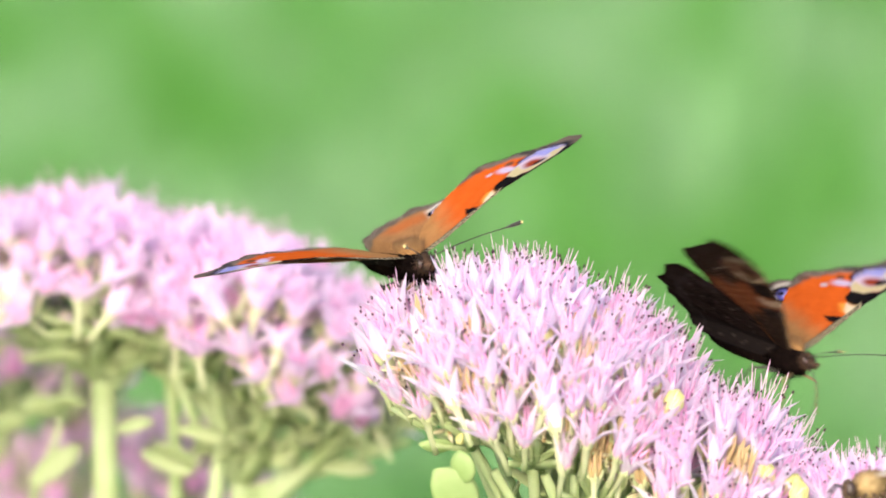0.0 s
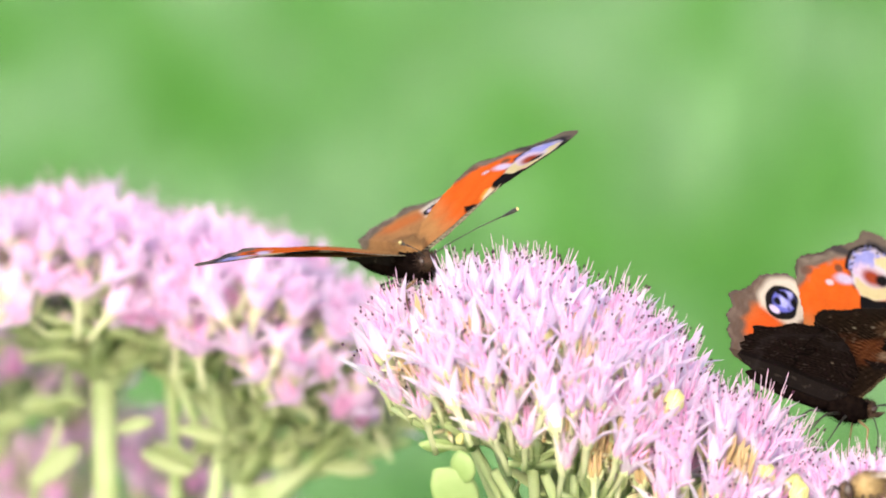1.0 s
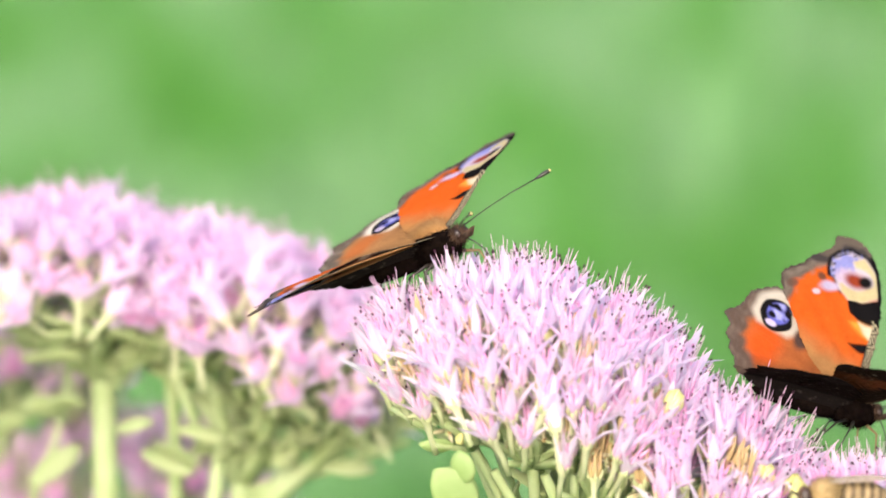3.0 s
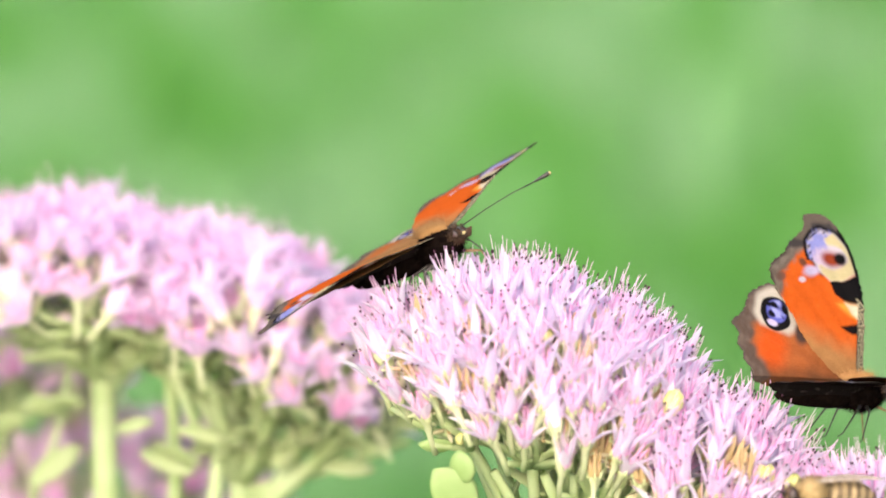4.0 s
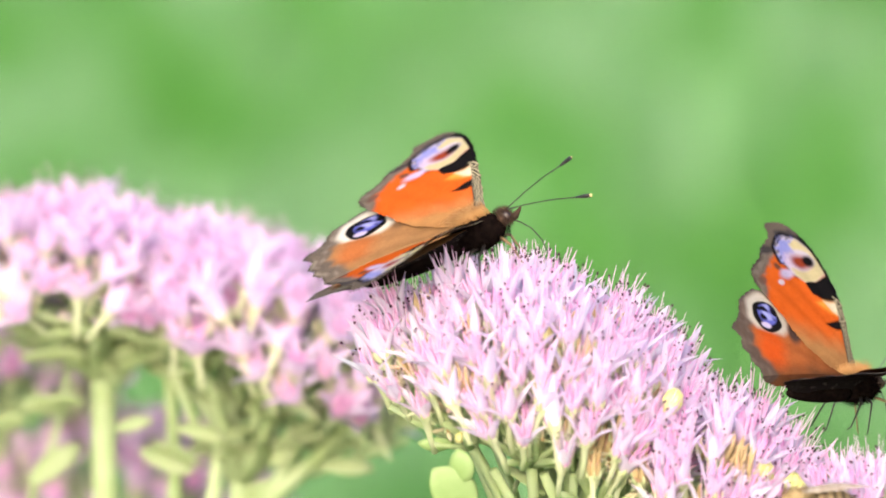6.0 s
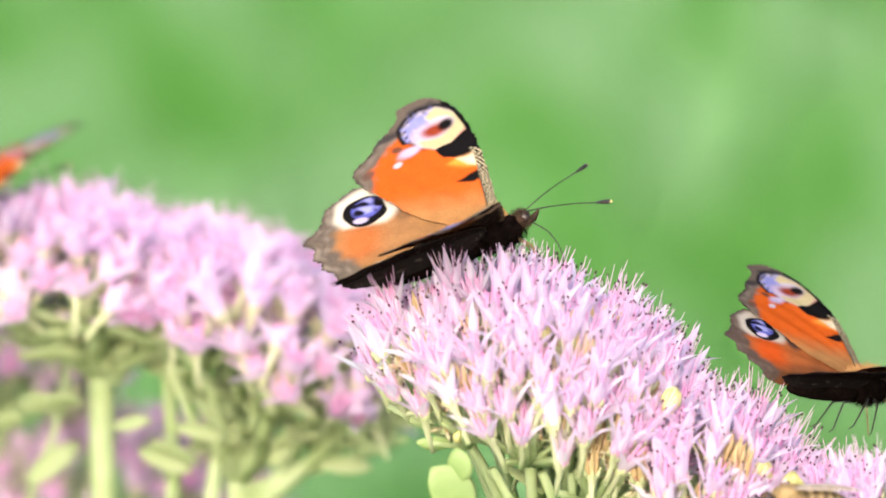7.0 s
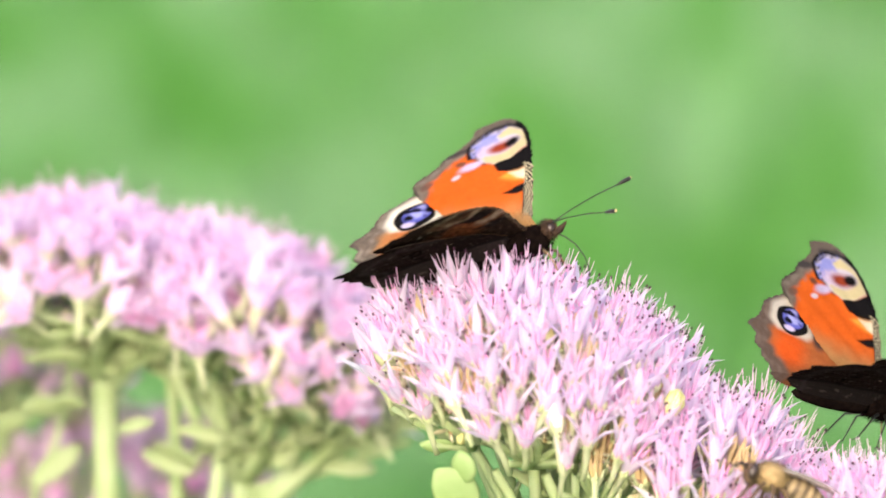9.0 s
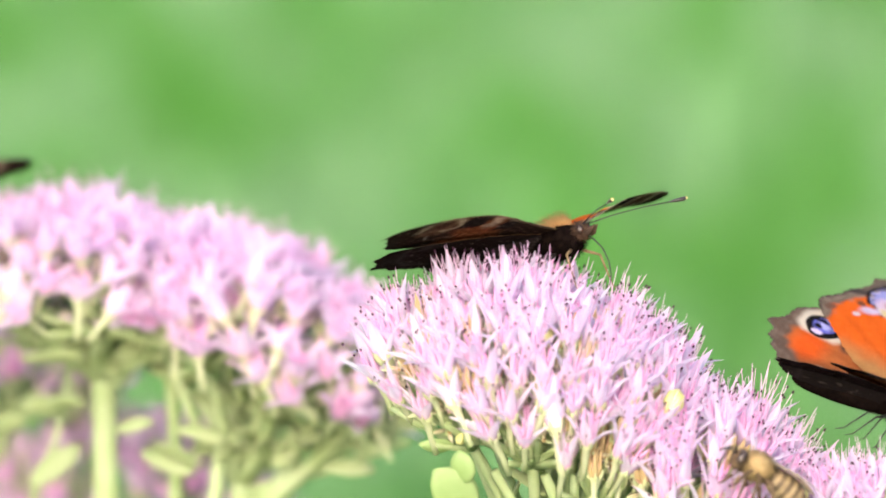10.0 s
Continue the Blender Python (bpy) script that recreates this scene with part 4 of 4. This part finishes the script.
# ---- honeybee ----
def honeybee():
    """Head along +x."""
    rng = random.Random(31)
    thing = holder("honeybee", Matrix.Identity(4), "golden furry honeybee with clear wings crawling over the flowers", "bee")
    L = Lump()
    L.blob(Vector((0, 0, 0)), (2.3 * MM, 1.9 * MM, 1.9 * MM), seg=16, rings=12, rough=0.06)
    fuzz(L, rng, (0, 0, 0), (2.3, 1.9, 1.9), 900, 0.8, lambda d: True, 0, 0.05)
    part("thorax", L, [FUR_GOLD], thing)
    L = Lump()
    L.blob(Vector((2.9, 0, -0.5)) * MM, (1.0 * MM, 1.7 * MM, 1.5 * MM), seg=14, rings=10)
    fuzz(L, rng, (2.9, 0, -0.5), (1.0, 1.7, 1.5), 200, 0.5, lambda d: True, 0, 0.04)
    head = part("head", L, [BEE_BAND], thing)
    for sg in (-1, 1):
        L = Lump()
        L.blob(Vector((3.0, 1.35 * sg, -0.3)) * MM, (0.7 * MM, 0.5 * MM, 1.1 * MM), seg=12, rings=8)
        part("eye", L, [EYE_DARK], head)
        L = Lump()
        L.tube([Vector((3.7, 0.5 * sg, -0.2)) * MM, Vector((4.6, 0.8 * sg, 0.5)) * MM, Vector((5.6, 1.2 * sg, -0.6)) * MM], [0.14 * MM] * 3, 6)
        part("antenna", L, [CHITIN], head)
    L = Lump()
    n = 22
    ts = [i / n for i in range(n + 1)]
    L.tube([Vector((-1.8 - 7 * t, 0, -0.3 - 1.2 * t)) * MM for t in ts],
           [2.0 * max(0.05, math.sin(math.pi * (0.12 + 0.86 * t))) ** 0.7 * MM for t in ts], 14)
    for q in range(n * 14):
        L.s[q] = 1 if (q // 14) % 4 < 2 else 0
    part("abdomen", L, [BEE_TAN, BEE_STRIPE], thing, "abdomen banded tan and dark brown")
    for sg in (-1, 1):
        for ln, wd, yaw, zz in ((9.4, 3.2, 8, 1.5), (6.4, 2.4, 18, 1.2)):
            L = leaf_lump(ln, wd, 0.06, 0.05)
            w_ = part("wing", L, [MEMBRANE], thing, "clear brownish wing")
            w_.matrix_basis = pose(-0.4 * MM, 1.0 * sg * MM, zz * MM, 12 * sg, 6, 180 - yaw * sg)
        for k, (dx, dz) in enumerate(((1.6, -2.6), (-0.4, -3.0), (-2.8, -3.0))):
            L = Lump()
            a = Vector((0.9 - 0.9 * k, 1.1 * sg, -1.2))
            L.tube([p * MM for p in (a, a + Vector((dx * 0.4, 1.5 * sg, -0.3)), a + Vector((dx, 1.9 * sg, dz)), a + Vector((dx * 1.3, 2.0 * sg, dz - 0.6)))],
                   [0.3 * MM, 0.32 * MM, 0.2 * MM, 0.1 * MM], 6)
            part("leg", L, [BEE_BAND], thing)
    return thing


bee = honeybee()


# ---- movement ----
# seconds; right, up, away (mm); heading, pitch, roll; left and right wing angle; left and right sweep;
# left antenna out and up, right antenna out and up; left and right hindwing below its forewing (degrees)
SETTLED = [
    (0, -3.24, -3.53, 0, -65.8, -5.5, 12.9, 20.6, 5.7, -4.1, 3.7, 52, 14, 32, 19, 9, 0.8),
    (0.5, -3.21, -3.51, 0, -65.3, -5, 12.3, 21, 6.6, -4.4, 3.8, 50, 20, 34, 21, 9, 0.8),
    (1, -3.17, -3.26, 0, -63.9, -4.8, 11.5, 23, 7.3, -4.3, 3.4, 48, 22, 38, 19, 9, 0.8),
    (1.5, -2.8, -0.83, 0, -59.1, 4.8, 11.7, 17, -2.7, -3.3, 6.5, 48, 20, 38, 10, 0.8, 0.8),
    (1.6, -1.72, -0.25, 0, -46, 8.1, 13.8, 19.9, 5, -2.6, 6.5, 45, 18, 39, 12, 0.8, 0.8),
    (1.7, -0.64, 0.32, 0, -38.1, 11.4, 16, 22.8, 11.6, -1.9, 6.4, 42, 16, 40, 14, 0.8, 0.8),
    (1.85, 0.13, 0.04, 0, -35.3, 12.3, 15.2, 19.5, 7, -1.7, 16.2, 38, 16, 39, 13, 0.8, 0.8),
    (2, 0.89, -0.23, 0, -32.4, 13.2, 14.4, 16.2, -2.3, -1.5, 26, 34, 16, 38, 12, 1.3, 0.8),
    (2.5, 0.79, -0.29, 0, -34.8, 15.1, 15.2, 16.6, 0.2, -1.8, 23.2, 36, 12, 46, 10, 0.8, 0.8),
    (2.7, 0.79, -0.29, 0, -34.8, 15.1, 15.2, 16.6, 0.2, -1.8, 23.2, 36, 12, 46, 10, 0.8, 0.8),
    (3.8, 1.05, -0.27, 0, -44.7, 15.3, 15.8, 12.7, -6.8, 0.7, 11.3, 42, 10, 46, -1, 6, 0.8),
    (4.5, 0.65, -0.54, 0, -43.2, 13.8, 14.9, 13.6, -7.6, -1.6, 10.9, 40, 10, 40, -4, 6, 0.8),
    (5, 1.6, 0.05, 0, -38.5, 15.3, 14.5, 12.6, -8, -3.5, 18.8, 38, 16, 38, -2, 6, 0.8),
    (5.5, 5.32, 1.55, 0, -10.7, 24.1, 10.6, 15.7, 2.6, -3.3, 27.8, 42, 10, 36, -6, 1.8, 0.8),
    (5.7, 6.26, 1.83, 0, -7.9, 20.9, 11.7, 13.2, 1.5, -1.8, 30, 44, 6, 30, -6, 2.8, 0.8),
    (6.1, 7.07, 1.64, 0, -2.48, 21.81, 10.5, 18.98, 4.23, -2.05, 22, 41.82, 8.18, 35.09, -3.82, 3.24, 0.8),
    (6.45, 7.78, 1.48, 0, 2.26, 22.6, 9.45, 24.04, 6.61, -2.28, 15, 39.91, 10.09, 39.55, -1.91, 3.62, 0.8),
    (6.8, 8.49, 1.31, 0, 7, 23.4, 8.4, 29.1, 9, -2.5, 8, 38, 12, 44, 0, 4, 0.8),
    (7, 9.5, 1.28, 0, 6.2, 20.2, 5.5, 34.5, 10.5, -3.8, 8, 36, 8, 42, -6, 2.5, 0.8),
    (7.5, 10, 1.1, 0, 5.8, 19.6, 4.7, 35.4, 11.2, -3.6, 8, 36, 10, 43, -5, 1.5, 0.8),
    (8, 10.5, 0.91, 0, 5.4, 18.9, 3.8, 36.4, 11.5, -3.4, 8, 36, 12, 44, -4, 0.8, 0.8),
    (8.2, 10.6, 0.91, 0, 5.4, 18.9, 3.8, 36.4, 13, -3.4, 8, 36, 12, 44, -4, 0.8, 0.8),
    (8.3, 10.5, 0.91, 0, 5.4, 18.9, 3.8, 36.4, 16.5, -3.4, 8, 36, 12, 44, -4, 0.8, 0.8),
    (8.4, 10.5, 0.88, 0, 6, 18.8, 3.7, 34.5, 9, -3.4, 8, 36, 12, 44, -4, 0.8, 0.8),
    (8.5, 10.6, 0.85, 0, 6.5, 18.7, 3.5, 33, 7.0, -3.4, 8, 36, 11.5, 44, -4.5, 0.8, 0.8),
    (8.6, 11.5, 1.06, 0, -1.8, 17.5, 0.8, 37, 11.5, -3.6, 8, 36, 10, 42, -6, 1.3, 0.8),
    (8.7, 11.45, 1.06, 0, -2.9, 17.3, 0.3, 37.2, 16, -3.6, 8, 36, 10, 42, -6, 1.3, 0.8),
    (8.8, 11.45, 1.06, 0, -2.9, 17.3, 0.3, 30, 23, -3.6, 8, 36, 10, 42, -6, 1.3, 0.8),
    (9, 12.67, 0.21, 0, -9, 16.5, 5.1, 30, 12, -2.8, 8, 38, 10, 44, -2, 1.2, 0.8),
    (9.1, 12.68, 0.06, 0, -10.7, 15.9, 5.7, 30, 13, -2.9, 8, 38, 10, 44, 0, 0.8, 0.8),
    (9.2, 11.26, 2.35, 0, -17.2, 17.3, 10.9, 30.8, 31.5, -3.5, 3.5, 48, -1, 60, -1, 1.5, 0.8),
    (9.3, 11.28, 1.18, 0, -19.8, 16.3, 6.2, 58, 41, -2.4, 0, 38, 8, 48, 2, 1.5, 0.8),
    (9.5, 12.94, 0.19, 0, -21.2, 13.8, 4.4, 59.8, 47.5, -1.7, -1.5, 40, 10, 48, 4, 1.5, 0.8),
    (9.7, 13.44, 0.45, 0, -23.3, 15.1, -1, 55.6, 33.5, -5, -2.6, 36, 8, 48, 0, 1.5, 0.8),
    (9.8, 16.4, 0.2, 0, -39.3, 11.6, 0.3, 10.4, 3, 1.3, 2.4, 42, 6, 34, 4, 6, 0.8),
    (10, 17.58, 0.2, 0, -39.3, 11.6, 0.3, 10.4, 0.5, 1.3, 2.4, 42, 6, 34, 4, 6, 0.8),
]
SMALL = [
    (0, 49, -16.65, 6, -46.4, -15, -3.1, 30.4, 35.5, 0.4, -13.3, 28, 17, 28, 17, 0.8, 0.8),
    (0.2, 53.66, -18.63, 6, -29.3, -11.1, 1.5, 49.8, 57.1, -2.2, -14.8, 28, 17, 28, 17, 1.5, 0.8),
    (0.3, 53.6, -18.2, 6, -25, -10, 2.5, 48, 50, -2.4, -12, 28, 17, 28, 17, 1.5, 0.8),
    (0.4, 53.42, -17.6, 6, 9.7, -6.1, 5.4, 20, 24, -2.8, -3.1, 28, 17, 28, 17, 1.5, 0.8),
    (0.5, 54.5, -21.65, 6, 11.8, -22.2, 5.1, 35, 53, -2.8, -8, 28, 17, 28, 17, 1.5, 0.8),
    (0.6, 56.2, -21.9, 6, 4.5, -18, 2.6, 40.4, 22.5, -12, -5.1, 28, 17, 28, 17, 0.8, 4.5),
    (0.7, 56.58, -22.03, 6, 3.5, -17.6, 2.3, 40.4, 21.2, -12.4, -5.1, 28, 17, 28, 17, 0.8, 4.5),
    (1, 57.12, -23.12, 6, 19, -20.4, 2.2, 66.1, 30.4, -8.7, -0.4, 28, 17, 28, 17, 0.8, 5.3),
    (1.3, 57.2, -23.5, 6, 19, -18, 5.5, 47, 9, -8, -7, 28, 17, 28, 17, 0.8, 4.5),
    (1.5, 57.29, -23.78, 6, 18.3, -21.8, 3.4, 52.2, 13.7, -9.5, -3.2, 28, 17, 28, 17, 0.8, 4.4),
    (1.7, 57.4, -23.7, 6, 18.5, -20.5, 4.5, 55, 20, -8.5, -5, 28, 17, 28, 17, 0.8, 4.5),
    (2, 57.73, -23.66, 6, 19.2, -17.5, 6.4, 47.7, 9.9, -7.3, -9.1, 28, 17, 28, 17, 0.8, 4.5),
    (2.5, 57.89, -24.15, 6, 20.3, -16.6, 5.8, 57.3, 14.2, -7.1, -9, 28, 17, 28, 17, 0.8, 4.7),
    (2.7, 57.89, -24.15, 6, 20.3, -16.6, 5.8, 57.3, 14.2, -7.1, -9, 28, 17, 28, 17, 0.8, 4.7),
    (4, 59.4, -21.43, 6, 37.5, -3.6, 2.5, 65, 3, -6.7, -2.9, 28, 17, 28, 17, 0.8, 0.8),
    (4.5, 59.49, -21.53, 6, 35.6, -3.6, 1.9, 64.6, 3, -7.8, -2.9, 28, 17, 28, 17, 0.8, 0.8),
    (5, 58.82, -20.61, 6, 41.9, 0.6, 4, 56.3, -11.2, -8.2, -2.3, 28, 17, 28, 17, 0.8, 0.8),
    (5.5, 58.72, -20.41, 6, 49.5, -0.1, 0.3, 63.7, 4, -8.4, -3.3, 28, 17, 28, 17, 0.8, 0.8),
    (7, 60.59, -20.82, 6, 41.3, -3.8, 1, 36.5, 3, -3.7, -0.7, 28, 17, 28, 17, 0.8, 0.8),
    (7.5, 60.9, -22.14, 6, 42.4, -9.3, 4.1, 41.1, 3, -3.5, -1.4, 28, 17, 28, 17, 1.2, 0.8),
    (8.5, 61.24, -21.85, 6, 40, -7.5, 3.8, 46.3, 11, -3.6, -1.7, 28, 17, 28, 17, 1, 0.8),
    (9, 61.94, -22.76, 6, 34.9, -9.6, 3.8, 51.5, 13, -3.5, -1.5, 28, 17, 28, 17, 0.8, 0.8),
    (9.5, 63.27, -22.86, 6, 21.1, -11.5, 3.8, 50.3, 13, 0.4, -0.2, 28, 17, 28, 17, 1.7, 0.8),
    (9.85, 64.2, -23.29, 6, 10, -17.4, 4.8, 40, 6.7, -1.5, -0.5, 28, 17, 28, 17, 0.8, 1.1),
    (10, 64.82, -23.29, 6, 6.2, -17.4, 4.8, 33.5, 6.7, -1.5, -0.5, 28, 17, 28, 17, 0.8, 1.1),
]
VISITOR = [
    # seconds; right, up, away (mm); heading, pitch, roll; left and right wing angle
    (0.0, -102, 3, 84, -75, 15, 0, 20, 20), (4.3, -102, 3, 84, -75, 15, 0, 20, 20), (4.6, -94, 3, 84, -75, 15, 0, 16, 16),
    (4.8, -96, 3, 84, -75, 15, 0, 40, 40), (5.0, -89.5, 2.5, 84, -75, 15, 0, 18, 18), (5.3, -97, 3, 84, -75, 15, 0, 20, 20),
    (5.7, -97, 4, 84, -75, 14, 0, 18, 18), (6.6, -90, 8, 84, -65, -3, 12, 20, 5), (6.8, -80, 6.5, 84, -56, -3, 12, 12, 0),
    (6.9, -79, 9.5, 84, -60, -3, 12, -10, -5), (7.0, -70, 3, 84, -44, 5, 12, 16, 5), (7.1, -60, 16, 84, -80, 10, -20, -22, 40),
    (7.2, -38, 32, 84, -50, 20, 0, 40, 30), (7.3, -46, 21, 84, -72, 25, 8, 66, 68), (7.4, -80, 3, 84, -40, 5, 0, 30, 30),
    (7.5, -98, 5, 84, -65, 15, 0, 40, 40), (9.0, -98, 4, 84, -75, 15, 0, 30, 30), (9.2, -92, 3, 84, -75, 15, 0, 16, 20),
    (9.8, -91.5, 2.5, 84, -75, 15, 0, 17, 22), (10.0, -89, 2.5, 84, -75, 15, 0, 19, 24),
]
BEE = [
    # seconds; right, up, away (mm); heading, pitch, roll
    (0.0, 57.9, -32, -25, 190, -5, 0), (1.0, 57.5, -32.2, -25, 192, -5, 0), (1.5, 56.5, -32.2, -25, 190, -5, 0), (2.0, 54.6, -32.8, -25, 188, -5, 0),
    (2.5, 53.1, -33, -25, 186, -5, 0), (3.8, 50.5, -32.8, -25, 190, -5, 0), (4.5, 49.5, -33.2, -25, 195, -5, 0), (5.7, 48.5, -34.5, -25, 200, -8, 0),
    (6.9, 47.4, -34.2, -25, 192, -2, 0), (7.5, 46.2, -33.6, -25, 190, 2, 0), (8.0, 45.2, -32.9, -25, 190, 7, 0), (8.5, 45.1, -32.4, -25, 190, 13, 0),
    (9.0, 44.5, -30.9, -25, 192, 20, 0), (9.5, 44.2, -29.9, -25, 194, 26, 0), (10.0, 42.8, -29.5, -25, 196, 30, 0),
]


def stance(u, v, w, heading, pitch, roll):
    turn = (Matrix.Rotation(radians(heading), 4, "Z") @ Matrix.Rotation(radians(-pitch), 4, "Y") @ Matrix.Rotation(radians(roll), 4, "X"))
    return Matrix.Translation(at(u, v, w)) @ LEAN @ turn


def beat(sg, angle, sweep, low):
    """The pose of a wing at its hinge."""
    return (Matrix.Translation(Vector((0, HINGE_Y * sg, HINGE_Z - low)) * MM)
            @ Matrix.Rotation(radians(angle) * sg, 4, "X") @ Matrix.Rotation(radians(sweep) * sg, 4, "Z"))


def feeler(sg, out_, up_):
    return (Matrix.Translation(Vector((3.5, 0.55 * sg, 2.7)) * MM)
            @ Matrix.Rotation(radians(out_) * sg, 4, "Z") @ Matrix.Rotation(radians(-up_), 4, "Y"))


def flight(thing, rows):
    walk(thing, [(r[0], stance(*r[1:7])) for r in rows])
    for ob in thing.children:
        sg = ob.get("side", 0)
        k = 0 if sg > 0 else 1
        if ob.name.startswith("forewing"):
            walk(ob, [(r[0], beat(sg, r[7 + k], r[9 + k] if len(r) > 9 else 0, 0)) for r in rows])
        elif ob.name.startswith("hindwing"):
            walk(ob, [(r[0], beat(sg, r[7 + k] - (r[15 + k] if len(r) > 15 else 1.0), 0, 0.2)) for r in rows])
        elif ob.name.startswith("antenna"):
            walk(ob, [(r[0], feeler(sg, *(r[11 + 2 * k:13 + 2 * k] if len(r) > 9 else (28, 17)))) for r in rows])


def motions():
    flight(settled, SETTLED)
    flight(small, SMALL)
    flight(visitor, VISITOR)
    walk(bee, [(r[0], stance(*r[1:7])) for r in BEE])


motions()
